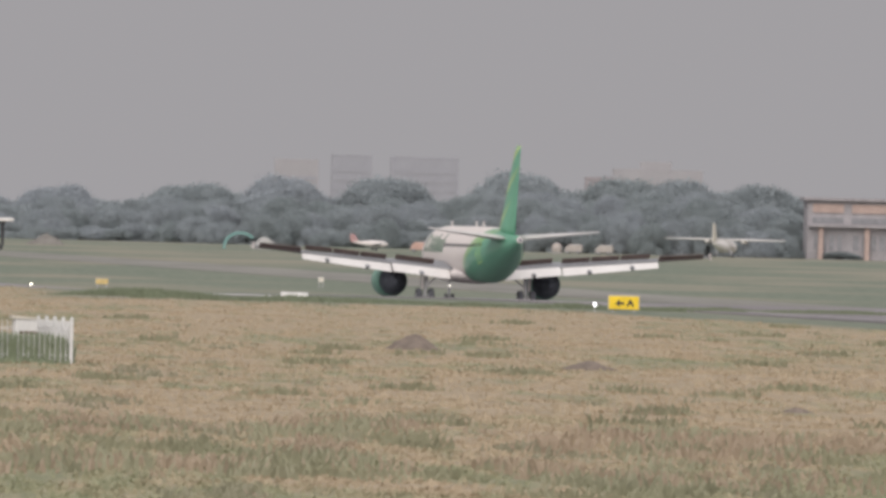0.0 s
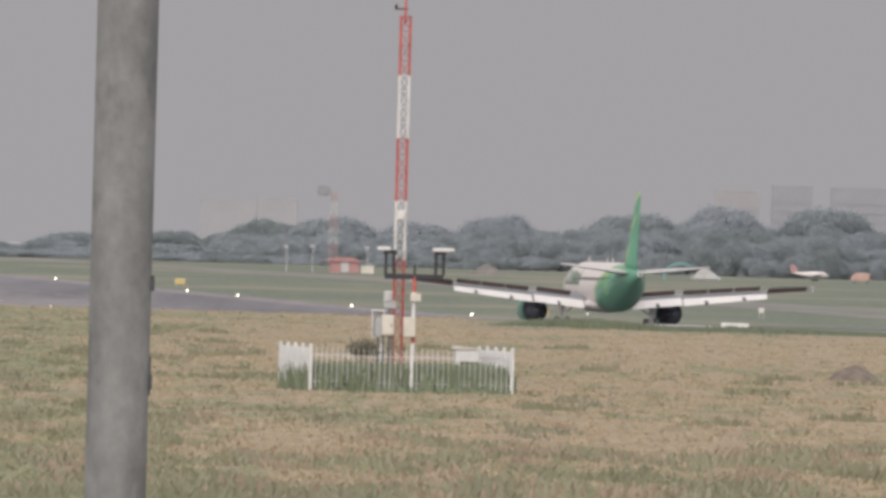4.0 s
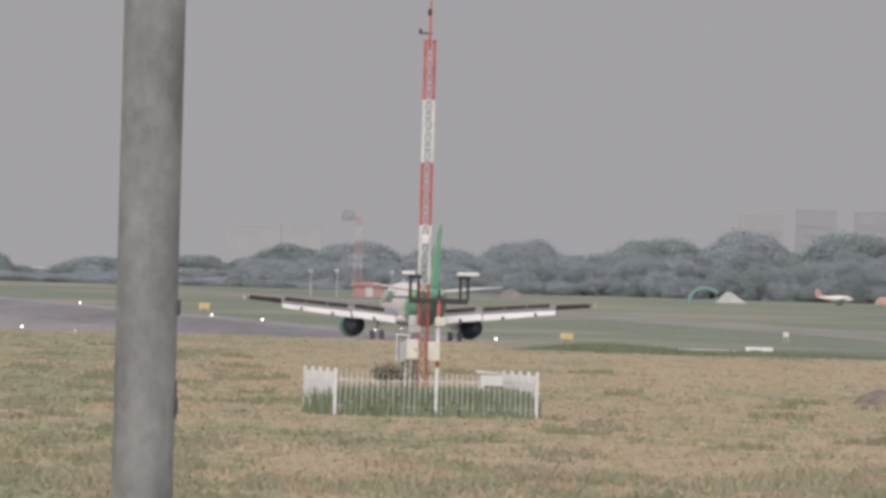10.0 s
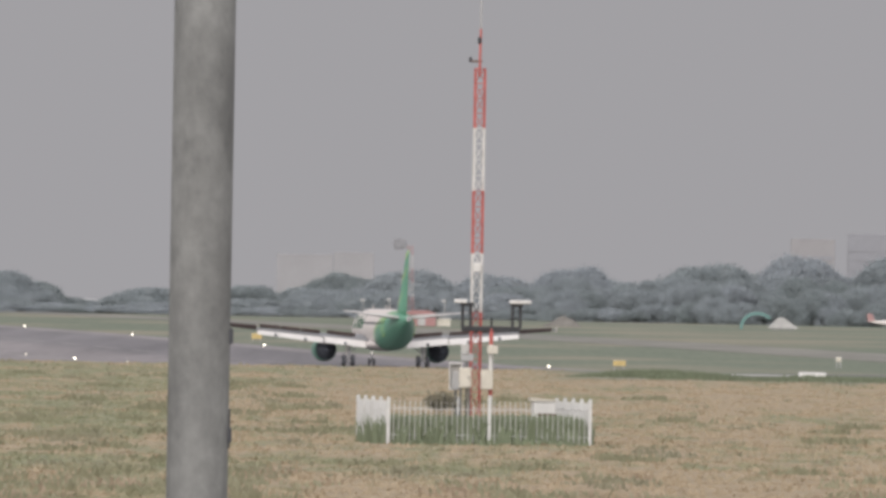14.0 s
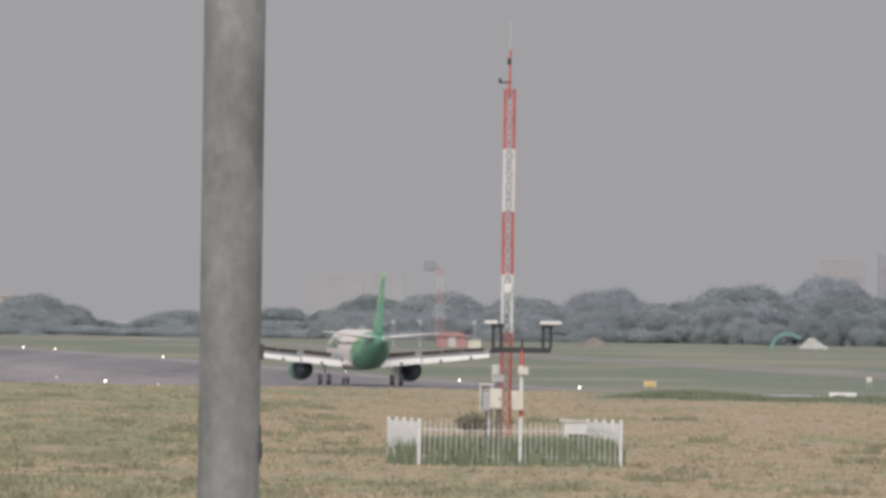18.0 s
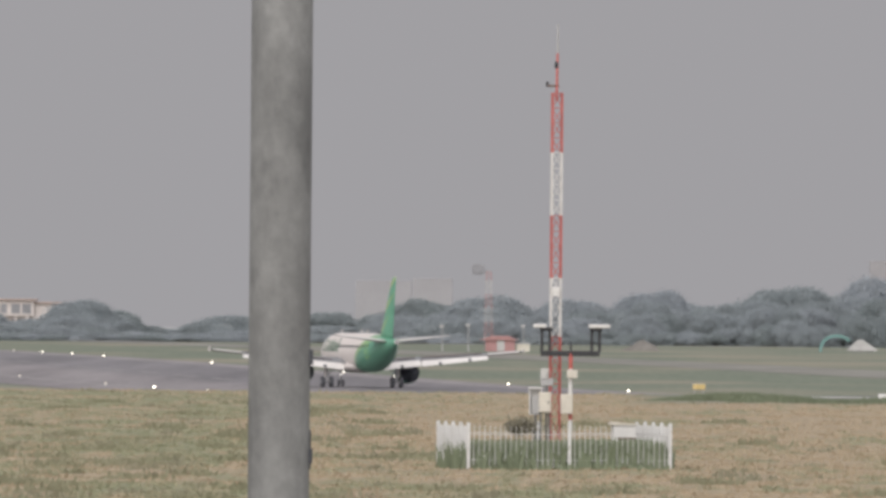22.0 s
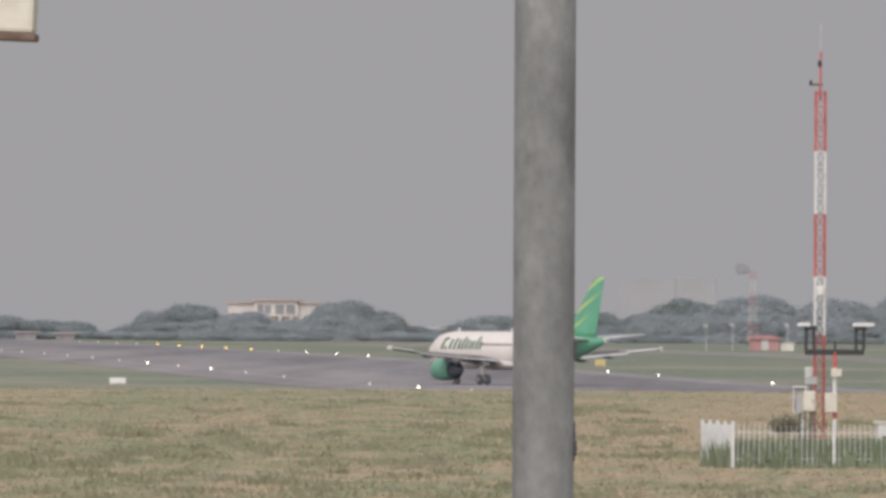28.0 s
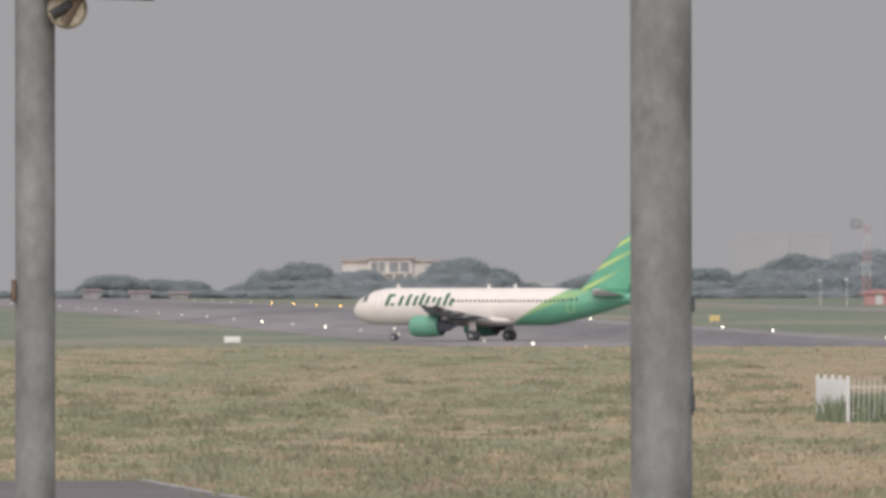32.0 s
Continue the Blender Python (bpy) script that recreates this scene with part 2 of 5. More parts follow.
def runway_material():
    """Worn asphalt with a darker, rubbered band along its middle and far half."""
    m = material("runway_asphalt", (0.255, 0.235, 0.240), 0.85, scale=0.11, fine=1.5, vary=0.22, bump=0.1, second=(0.182, 0.169, 0.174), stretch=(1, 0.03, 1), turn=-6.7)
    n, l = m.node_tree.nodes, m.node_tree.links
    b = n["Principled BSDF"]
    sep = n.new("ShaderNodeSeparateXYZ")
    l.new(n["Texture Coordinate"].outputs["Object"], sep.inputs[0])
    across = n.new("ShaderNodeMath")
    across.operation = "MULTIPLY_ADD"
    across.inputs[1].default_value = SLANT
    l.new(sep.outputs["Y"], across.inputs[0])
    l.new(sep.outputs["X"], across.inputs[2])
    band = None
    for a, e in ((14.0, 25.0), (50.0, 43.0)):
        r = n.new("ShaderNodeMapRange")
        r.interpolation_type = "SMOOTHSTEP"
        r.inputs["From Min"].default_value, r.inputs["From Max"].default_value = EDGE_NEAR + min(a, e), EDGE_NEAR + max(a, e)
        r.inputs["To Min"].default_value, r.inputs["To Max"].default_value = (0.0, 0.8) if a < e else (0.8, 0.0)
        l.new(across.outputs[0], r.inputs["Value"])
        if band is None:
            band = r.outputs["Result"]
        else:
            low = n.new("ShaderNodeMath")
            low.operation = "MINIMUM"
            l.new(band, low.inputs[0])
            l.new(r.outputs["Result"], low.inputs[1])
            band = low.outputs[0]
    mix = n.new("ShaderNodeMix")
    mix.data_type, mix.blend_type = "RGBA", "MULTIPLY"
    mix.inputs["B"].default_value = (0.70, 0.73, 0.76, 1)
    l.new(band, mix.inputs["Factor"])
    l.new(b.inputs["Base Color"].links[0].from_socket, mix.inputs["A"])
    l.new(mix.outputs["Result"], b.inputs["Base Color"])
    return m


MAT = dict(
    field=field_material(),
    asphalt=runway_material(),
    road=material("perimeter_road_asphalt", (0.165, 0.148, 0.150), 0.85, scale=0.2, fine=2.5, vary=0.25, stretch=(0.15, 1, 1)),
    taxi=material("taxiway_concrete", (0.228, 0.222, 0.198), 0.85, scale=0.06, fine=1.2, vary=0.25, stretch=(1, 0.3, 1)),
    marking=material("marking_paint", (0.31, 0.295, 0.29), 0.8, scale=0.8, fine=9, vary=0.3),
    zinc=material("galvanised_steel", (0.176, 0.177, 0.172), 0.7, metal=0.1, scale=9, fine=50, vary=0.3, bump=0.08, stretch=(1, 1, 0.7)),
    clamp=material("worn_brass_clamp", (0.42, 0.36, 0.28), 0.5, metal=0.4, scale=30, fine=120, vary=0.35),
    rust=material("rusty_strap", (0.16, 0.11, 0.085), 0.85, scale=14, fine=80, vary=0.4),
    red=material("signal_red_paint", (0.50, 0.125, 0.108), 0.6, scale=4, fine=30, vary=0.25),
    white=material("white_paint", (0.68, 0.67, 0.65), 0.6, scale=3, fine=30, vary=0.12),
    fence=material("fence_white", (0.62, 0.62, 0.61), 0.65, scale=2.5, fine=30, vary=0.15),
    black=material("black_metal", (0.035, 0.036, 0.04), 0.6, scale=6, fine=40, vary=0.3),
    cream=material("cream_cabinet", (0.62, 0.58, 0.50), 0.55, scale=3, fine=25, vary=0.15),
    grey=material("grey_cabinet", (0.42, 0.42, 0.42), 0.6, scale=3, fine=25, vary=0.15),
    yellow=material("sign_yellow", (0.80, 0.56, 0.03), 0.55, scale=2, fine=20, vary=0.12),
    farwhite=material("white_enamel", (0.80, 0.77, 0.73), 0.4, scale=0.5, fine=6, vary=0.06, bump=0.0),
    dullyellow=material("dull_sign_yellow", (0.55, 0.42, 0.18), 0.6, scale=2, fine=20, vary=0.15),
    skin=material("aircraft_white", (0.69, 0.64, 0.615), 0.35, scale=0.5, fine=8, vary=0.06, bump=0.0),
    green=material("aircraft_green", (0.15, 0.36, 0.26), 0.35, scale=0.5, fine=8, vary=0.12, bump=0.0),
    lime=material("aircraft_lime", (0.34, 0.50, 0.20), 0.4, scale=0.6, fine=8, vary=0.12, bump=0.0),
    deepgreen=material("letter_green", (0.012, 0.10, 0.045), 0.45, scale=0.6, fine=8, vary=0.12, bump=0.0),
    wing=material("wing_grey", (0.25, 0.257, 0.272), 0.45, scale=0.5, fine=9, vary=0.1, bump=0.0),
    flap=material("flap_white", (0.66, 0.64, 0.62), 0.45, scale=0.7, fine=9, vary=0.1, bump=0.0),
    # Spoiler brown; on the ailerons it stands in for the underside's shade.
    spoiler=material("spoiler_brown_and_shade", (0.15, 0.11, 0.10), 0.7, scale=0.8, fine=8, vary=0.3, bump=0.0),
    # Duct black is lifted and blued, with the haze put into its colour.
    dark=material("hazed_dark_duct", (0.13, 0.142, 0.168), 0.6, scale=2, fine=15, vary=0.3, bump=0.0),
    steel=material("undercarriage_grey", (0.45, 0.45, 0.46), 0.45, metal=0.3, scale=3, fine=20, vary=0.2, bump=0.0),
    # Rubber black made paler and bluer to paint haze over it.
    tyre=material("hazed_tyre_rubber", (0.085, 0.088, 0.10), 0.85, scale=3, fine=20, vary=0.2, bump=0.0),
    pane=material("cockpit_glass", (0.03, 0.035, 0.045), 0.12, scale=2, fine=10, vary=0.2, bump=0.0, spec=0.6),
    # Red and white greyed towards the sky to paint haze into far things.
    hazered=material("haze_red_paint", (0.44, 0.27, 0.265), 0.7, scale=1, fine=8, vary=0.2),
    hazewhite=material("haze_white_paint", (0.48, 0.47, 0.46), 0.7, scale=1, fine=8, vary=0.15),
    bark=material("bark", (0.10, 0.085, 0.07), 0.9, scale=2, fine=14, vary=0.3),
    # Paler and bluer than real leaves: distance haze is painted into this colour.
    leaf=foliage("hazy_foliage", (0.345, 0.386, 0.406), 0.5, 0.55, 0.6),
)


# ---------------------------------------------------------------- building helpers
def mesh_of(bm, name, mat, smooth=False):
    me = bpy.data.meshes.new(name)
    bm.to_mesh(me)
    bm.free()
    for mm in (mat if isinstance(mat, (list, tuple)) else [mat]):
        me.materials.append(mm)
    if smooth:
        for p in me.polygons:
            p.use_smooth = True
    return me


def part(name, bm, mat, parent, label="", smooth=False):
    """One mesh object from a bmesh, under a thing or a part."""
    ob = new(name, mesh_of(bm, name, mat, smooth))
    ob.parent = parent
    return tagged(ob, label) if label else ob


def piece(name, me, parent, m=None):
    ob = new(name, me)
    ob.parent = parent
    if m is not None:
        ob.matrix_basis = m
    return ob


def thing(name, x, y, z, rz=0, label="", category="", group="", kind=""):
    ob = new(name)
    ob.empty_display_size = 0.2
    ob.matrix_basis = pose(x, y, z, 0, 0, rz)
    return tagged(ob, label, category, group, kind)


def add_box(bm, x0, x1, y0, y1, z0, z1, bevel=0.0, m=None):
    r = bmesh.ops.create_cube(bm, size=1.0)
    vs = r["verts"]
    for v in vs:
        v.co = Vector(((x0 + x1) / 2 + v.co.x * (x1 - x0), (y0 + y1) / 2 + v.co.y * (y1 - y0), (z0 + z1) / 2 + v.co.z * (z1 - z0)))
    if bevel:
        es = list({e for v in vs for e in v.link_edges})
        res = bmesh.ops.bevel(bm, geom=es, offset=bevel, segments=2, affect="EDGES", profile=0.6)
        vs = list({v for f in res["faces"] for v in f.verts} | {v for v in vs if v.is_valid})
    if m is not None:
        bmesh.ops.transform(bm, matrix=m, verts=vs)
    return vs


def add_rod(bm, a, b, r0, r1=None, seg=8):
    """A closed tapering rod from a to b."""
    a, b = Vector(a), Vector(b)
    r1 = r0 if r1 is None else r1
    d = (b - a)
    q = d.to_track_quat("Z", "Y").to_matrix()
    rings = []
    for c, r in ((a, r0), (b, r1)):
        rings.append([bm.verts.new(c + q @ Vector((r * math.cos(k * math.tau / seg), r * math.sin(k * math.tau / seg), 0))) for k in range(seg)])
    for k in range(seg):
        bm.faces.new((rings[0][k], rings[0][(k + 1) % seg], rings[1][(k + 1) % seg], rings[1][k]))
    bm.faces.new(rings[0][::-1])
    bm.faces.new(rings[1])


def add_lathe(bm, profile, axis="Z", seg=20, centre=(0, 0, 0), squash=1.0):
    """Turns (radius, height) pairs round an axis."""
    rings = []
    for r, h in profile:
        ring = []
        for k in range(seg):
            c, s = r * math.cos(k * math.tau / seg), r * math.sin(k * math.tau / seg)
            p = {"Z": (c, s, h), "Y": (c, h, s * squash), "X": (h, c, s)}[axis]
            ring.append(bm.verts.new(Vector(p) + Vector(centre)))
        rings.append(ring)
    for a, b in zip(rings, rings[1:]):
        for k in range(seg):
            bm.faces.new((a[k], a[(k + 1) % seg], b[(k + 1) % seg], b[k]))
    bm.faces.new(rings[0][::-1])
    bm.faces.new(rings[-1])
    bmesh.ops.recalc_face_normals(bm, faces=bm.faces[:])


def add_loft(bm, rings, closed=True):
    """Skins a row of equal rings of points and closes its ends."""
    vs = [[bm.verts.new(p) for p in ring] for ring in rings]
    n = len(vs[0])
    faces = []
    for a, b in zip(vs, vs[1:]):
        for k in range(n):
            faces.append(bm.faces.new((a[k], a[(k + 1) % n], b[(k + 1) % n], b[k])))
    if closed:
        faces.append(bm.faces.new(vs[0][::-1]))
        faces.append(bm.faces.new(vs[-1]))
    bmesh.ops.recalc_face_normals(bm, faces=bm.faces[:])
    return faces


def box_bm(*a, **k):
    bm = bmesh.new()
    add_box(bm, *a, **k)
    return bm


def rod_bm(*a, **k):
    bm = bmesh.new()
    add_rod(bm, *a, **k)
    return bm


# ---------------------------------------------------------------- ground
def build_ground():
    ys = list(range(-4900, -200, 400)) + list(range(-200, 160, 20)) + list(np.arange(160, 420, 1.2)) + list(np.arange(420, 1020, 3.0)) + list(range(1020, 3400, 20)) + list(range(3400, 4950, 150))
    inner = list(np.arange(-75, 75.1, 1.5))
    outer = [80, 90, 105, 125, 150, 190, 250, 350, 500, 800, 1400, 2500, 4900]
    xs = [-o for o in outer[::-1]] + inner + outer
    verts = [(x, y, ground_z(x, y)) for y in ys for x in xs]
    n = len(xs)
    faces = [(j * n + i, j * n + i + 1, (j + 1) * n + i + 1, (j + 1) * n + i) for j in range(len(ys) - 1) for i in range(n - 1)]
    me = bpy.data.meshes.new("ground")
    me.from_pydata(verts, [], faces)
    me.materials.append(MAT["field"])
    for p in me.polygons:
        p.use_smooth = True
    tagged(new("ground", me), "rough straw-coloured and green airfield grass", "ground", kind="structure")


def strip(name, left, right, y0, y1, lift, mat, label, category, step=10.0, parent=None):
    """A pavement between two lines x(y), with an edge that goes down into the ground."""
    bm = bmesh.new()
    rows, y = [], y0
    while y <= y1 + 0.01:
        a, b = left(y), right(y)
        z = land(y) + lift
        rows.append([bm.verts.new(p) for p in ((a, y, z - 0.3), (a, y, z), (a + (b - a) / 2, y, z + 0.02), (b, y, z), (b, y, z - 0.3))])
        y += step
    for r, s in zip(rows, rows[1:]):
        for k in range(4):
            bm.faces.new((r[k], r[k + 1], s[k + 1], s[k]))
    me = mesh_of(bm, name, mat)
    ob = new(name, me)
    if parent:
        ob.parent = parent
        return ob
    return tagged(ob, label, category, kind="structure")


def build_pavements():
    c = (EDGE_NEAR + EDGE_FAR) / 2
    run = strip("runway", lambda y: near_edge(y) - 1.5 - 7 * min(1, max(0, (y - 1150) / 80)), lambda y: near_edge(y) + 52, 120, 4600, 0.07, MAT["asphalt"], "worn grey asphalt runway with edge lights", "runway")
    strip("parallel_taxiway", lambda y: c + 92 - SLANT * y, lambda y: c + 114 - SLANT * y, 700, 3000, 0.06, MAT["taxi"], "pale concrete taxiway beside the runway", "taxiway")
    strip("exit_taxiway", lambda y: near_edge(y) + 50 + max(0, y - 1060) * 0.30, lambda y: near_edge(y) + 56 + max(0, y - 960) * 0.30, 1062, 1270, 0.05, MAT["taxi"], "pale concrete exit taxiway", "taxiway")
    strip("concrete_apron", lambda y: 13.5, lambda y: 16.9, 686, 698, 0.10, MAT["hazewhite"], "small pale concrete apron beside a marker board", "pavement", step=4)
    # side stripes and dashed middle line
    for name, off in (("side_stripe", 1.0), ("side_stripe", EDGE_FAR - EDGE_NEAR - 2.0)):
        ob = strip(name, lambda y: near_edge(y) + off, lambda y: near_edge(y) + off + 0.9, 300, 3400, 0.085, MAT["marking"], "", "", parent=run)
    y = 310.0
    while y < 3300:
        bm = bmesh.new()
        x = c - SLANT * y
        vs = [bm.verts.new(p) for p in ((x - 0.45, y, land(y) + 0.1), (x + 0.45, y, land(y) + 0.1), (x + 0.45 - 30 * SLANT, y + 30, land(y + 30) + 0.1), (x - 0.45 - 30 * SLANT, y + 30, land(y + 30) + 0.1))]
        bm.faces.new(vs)
        part("centre_dash", bm, MAT["marking"], run)
        y += 50
    # perimeter road below the fence line, with a painted edge
    edge = road_edge
    road = strip("perimeter_road", lambda y: edge(y) - 34, lambda y: edge(y) + 0.25, 60, 256, 0.05, MAT["road"], "corner of dark asphalt perimeter road with a painted edge", "road", step=4)
    strip("edge_line", lambda y: edge(y) - 0.02, lambda y: edge(y) + 0.16, 60, 256, 0.075, MAT["marking"], "", "", step=4, parent=road)


build_ground()
build_pavements()


# ---------------------------------------------------------------- runway edge lights
def build_lights():
    white, amber = glow("white_lamp", (1.0, 0.93, 0.80), 5.0), glow("amber_lamp", (1.0, 0.55, 0.08), 6.0)
    dim = glow("dim_lamp", (1.0, 0.93, 0.80), 0.3)
    def make(mat, label):
        t = thing("runway_edge_light", 0, 0, -50, 0, label, "runway light", "runway edge lights")
        bm = bmesh.new()
        add_lathe(bm, [(0.16, 0), (0.16, 0.05), (0.05, 0.07), (0.045, 0.22)], seg=8)
        part("stem", bm, MAT["grey"], t)
        bm = bmesh.new()
        add_lathe(bm, [(0.05, 0.20), (0.08, 0.23), (0.088, 0.31), (0.06, 0.37), (0.02, 0.40)], seg=10)
        part("lamp", bm, mat, t, smooth=True)
        return t
    kinds = {"w": make(white, "elevated runway edge light, lit white"), "a": make(amber, "elevated runway edge light, lit amber"), "d": make(dim, "elevated runway edge light, faintly lit")}
    used = set()
    for k in range(-2, 22):
        for side, y0, off in (("far", 1447, EDGE_FAR), ("near", 1277, EDGE_NEAR)):
            y = y0 + 60 * k + (12 if side == "far" and k == -2 else 0)
            x = off - SLANT * y
            if side == "far":
                kind = "a" if 12 < k < 18 else "d" if k == 12 or k >= 18 else "w"
            else:
                kind = "w" if k in (-1, 1, 6, 8) else "d"
            if (side == "near" and (k < -1 or k == 3)) or (side == "far" and k in (-1, 1, 7, 8)):
                continue
            m = pose(x, y, land(y) + 0.05)
            if kind not in used:
                used.add(kind)
                kinds[kind].matrix_basis = m
            else:
                copy_thing(kinds[kind], m)


build_lights()


# ---------------------------------------------------------------- steel posts near the camera
def build_posts():
    gy, x = 23.4, -0.4985
    base = ground_z(x, gy)
    t = thing("steel_post", x, gy, base, 0, "weathered galvanised steel pipe post with hinge lugs", "post", "posts near the camera")
    bm = bmesh.new()
    add_lathe(bm, [(0.055, -0.1), (0.055, 5.6)], seg=32)
    part("pipe", bm, MAT["zinc"], t, smooth=True)
    part("cap", rod_bm((0, 0, 5.6), (0, 0, 5.63), 0.058, seg=24), MAT["zinc"], t)
    eye = EYE.z - base
    bump = eye - 64 * gy / 23000
    for dz in (0.0, -0.177):
        bm = bmesh.new()
        add_box(bm, 0.046, 0.0605, -0.012, 0.012, bump + dz - 0.014, bump + dz + 0.014, 0.003)
        part("lug", bm, MAT["tyre"], t, "dark steel hinge lug")
    bm = bmesh.new()
    add_box(bm, 0.05, 0.0575, -0.008, 0.008, bump - 0.20, bump - 0.13, 0.002)
    part("strap", bm, MAT["tyre"], t)
    bm = bmesh.new()
    add_rod(bm, (0.052, 0, eye + 0.585), (0.058, 0, eye + 0.75), 0.006)
    part("wire_clip", bm, MAT["white"], t)
    x2 = -1.62
    b2 = ground_z(x2, gy)
    t2 = thing("slim_steel_post", x2, gy, b2, 0, "slim weathered steel post carrying a cabinet", "post", "posts near the camera")
    bm = bmesh.new()
    add_lathe(bm, [(0.036, -0.1), (0.036, 5.6)], seg=24)
    part("pipe", bm, MAT["zinc"], t2, smooth=True)
    part("lug", box_bm(-0.042, -0.033, -0.02, 0.02, eye - 0.06, eye - 0.02, bevel=0.003), MAT["rust"], t2)
    # cabinet clamped to the slim post
    t3 = thing("junction_box", x2 + 0.12, gy - 0.02, b2 + eye + 0.479, 0, "beige junction box with louvres and a pipe clamp", "junction box")
    t3.rotation_euler[1] = radians(2.2)
    part("case", box_bm(-0.10, 0.088, -0.06, 0.06, 0.018, 0.32, bevel=0.008), MAT["cream"], t3)
    part("base_plate", box_bm(-0.104, 0.092, -0.065, 0.062, 0.004, 0.018, bevel=0.003), MAT["rust"], t3, "rusty brown base plate")
    for k in range(3):
        part("louvre", box_bm(-0.03, 0.03, -0.068, -0.058, 0.09 + 0.022 * k, 0.098 + 0.022 * k, bevel=0.002), MAT["grey"], t3)
    bm = bmesh.new()
    add_lathe(bm, [(0.03, -0.012), (0.036, -0.006), (0.036, 0.006), (0.03, 0.012)], "Y", 16, (-0.058, -0.02, -0.018))
    part("clamp_ring", bm, MAT["clamp"], t3)
    part("clamp_bolt", rod_bm((-0.085, -0.038, -0.03), (-0.05, -0.038, -0.008), 0.009), MAT["black"], t3)
    part("clamp_band", rod_bm((-0.062, -0.036, -0.044), (-0.036, -0.036, 0.006), 0.008), MAT["rust"], t3)


build_posts()


# ---------------------------------------------------------------- weather station
def build_mast():
    x, y = -0.07, 362.0
    z = ground_z(x, y)
    t = thing("lattice_mast", x, y, z, 8, "red and white banded lattice mast with wind sensors", "mast")
    half, top = 0.132, 10.4
    bands = [0, 1.93, 3.65, 5.28, 7.01, 8.75, 10.40]
    corners = [(-half, -half), (half, -half), (half, half), (-half, half)]
    part("footing", box_bm(-0.4, 0.4, -0.4, 0.4, -0.2, 0.15, bevel=0.03), MAT["grey"], t)
    for i, (a, b) in enumerate(zip(bands, bands[1:])):
        mat = [MAT["red"], MAT["red"], MAT["white"], MAT["red"], MAT["white"], MAT["red"]][i]
        for cx, cy in corners:
            part("leg", rod_bm((cx, cy, a), (cx, cy, b), 0.019, seg=8), mat, t)
        n = 4
        for k in range(n):
            z0, z1 = a + (b - a) * k / n, a + (b - a) * (k + 1) / n
            for j in range(4):
                p, q = corners[j], corners[(j + 1) % 4]
                part("rung", rod_bm((*p, z1), (*q, z1), 0.013, seg=6), mat, t)
                if (k + j) % 2:
                    p, q = q, p
                part("brace", rod_bm((*p, z0), (*q, z1), 0.012, seg=6), mat, t)
    part("top_pole", rod_bm((-0.02, 0, 10.18), (0.0, 0, 11.50), 0.035, 0.03), MAT["red"], t)
    part("lightning_rod", rod_bm((0, 0, 11.48), (0, 0, 12.30), 0.024, 0.018), MAT["grey"], t)
    arm = part("sensor_arm", rod_bm((-0.3, 0, 10.60), (0.05, 0, 10.60), 0.03), MAT["rust"], t)
    bm = bmesh.new()
    add_lathe(bm, [(0.03, 10.58), (0.04, 10.62), (0.04, 10.68), (0.02, 10.72)], centre=(-0.28, 0, 0), seg=10)
    part("wind_vane", bm, MAT["black"], t)
    bm = bmesh.new()
    add_lathe(bm, [(0.03, 11.08), (0.055, 11.13), (0.055, 11.22), (0.03, 11.28)], centre=(-0.03, 0, 0), seg=10)
    part("anemometer", bm, MAT["black"], t)
    part("aviation_lamp", box_bm(-0.12, 0.08, -0.25, -0.18, 4.78, 5.03, bevel=0.02), MAT["white"], t)


def build_visibility_sensor():
    x, y = 0.36, 361.2
    z = ground_z(x, y)
    t = thing("visibility_sensor", x, y, z, 0, "forward scatter sensor with two heads on a banded post", "weather sensor")
    for z0, z1, mat in ((-0.1, 1.35, "white"), (1.35, 2.05, "red"), (2.05, 2.75, "white"), (2.75, 3.2, "red")):
        part("post_band", rod_bm((0, 0, z0), (0, 0, z1), 0.055, seg=12), MAT[mat], t)
    part("crossbar", box_bm(-0.83, 0.80, -0.05, 0.05, 3.11, 3.26, bevel=0.02), MAT["black"], t)
    part("bracket", rod_bm((0, 0, 3.18), (0, 0, 3.50), 0.03), MAT["black"], t)
    for s, x0, x1 in ((-1, -0.80, -0.58), (1, 0.58, 0.79)):
        for xx in (x0, x1):
            part("upright", box_bm(xx - 0.042, xx + 0.042, -0.04, 0.04, 3.22, 3.83, bevel=0.01), MAT["black"], t)
        part("head_housing", box_bm(min(x0, x1) - 0.06, max(x0, x1) + 0.08, -0.09, 0.09, 3.80, 3.91, bevel=0.03), MAT["black"], t)
        c = -0.92 if s < 0 else 0.79
        part("hood", box_bm(c - 0.30 if s > 0 else c - 0.12, c + 0.30 if s > 0 else c + 0.24, -0.12, 0.10, 3.89, 3.99, bevel=0.03), MAT["white"], t, "white sensor hood")
    part("control_box", box_bm(-0.16, 0.18, -0.2, -0.05, 1.52, 2.06, bevel=0.02, m=pose(-0.12, 0, 0)), MAT["cream"], t, "cream control box")
    part("small_box", box_bm(-0.1, 0.19, -0.16, -0.04, 2.5, 2.72, bevel=0.02), MAT["cream"], t)


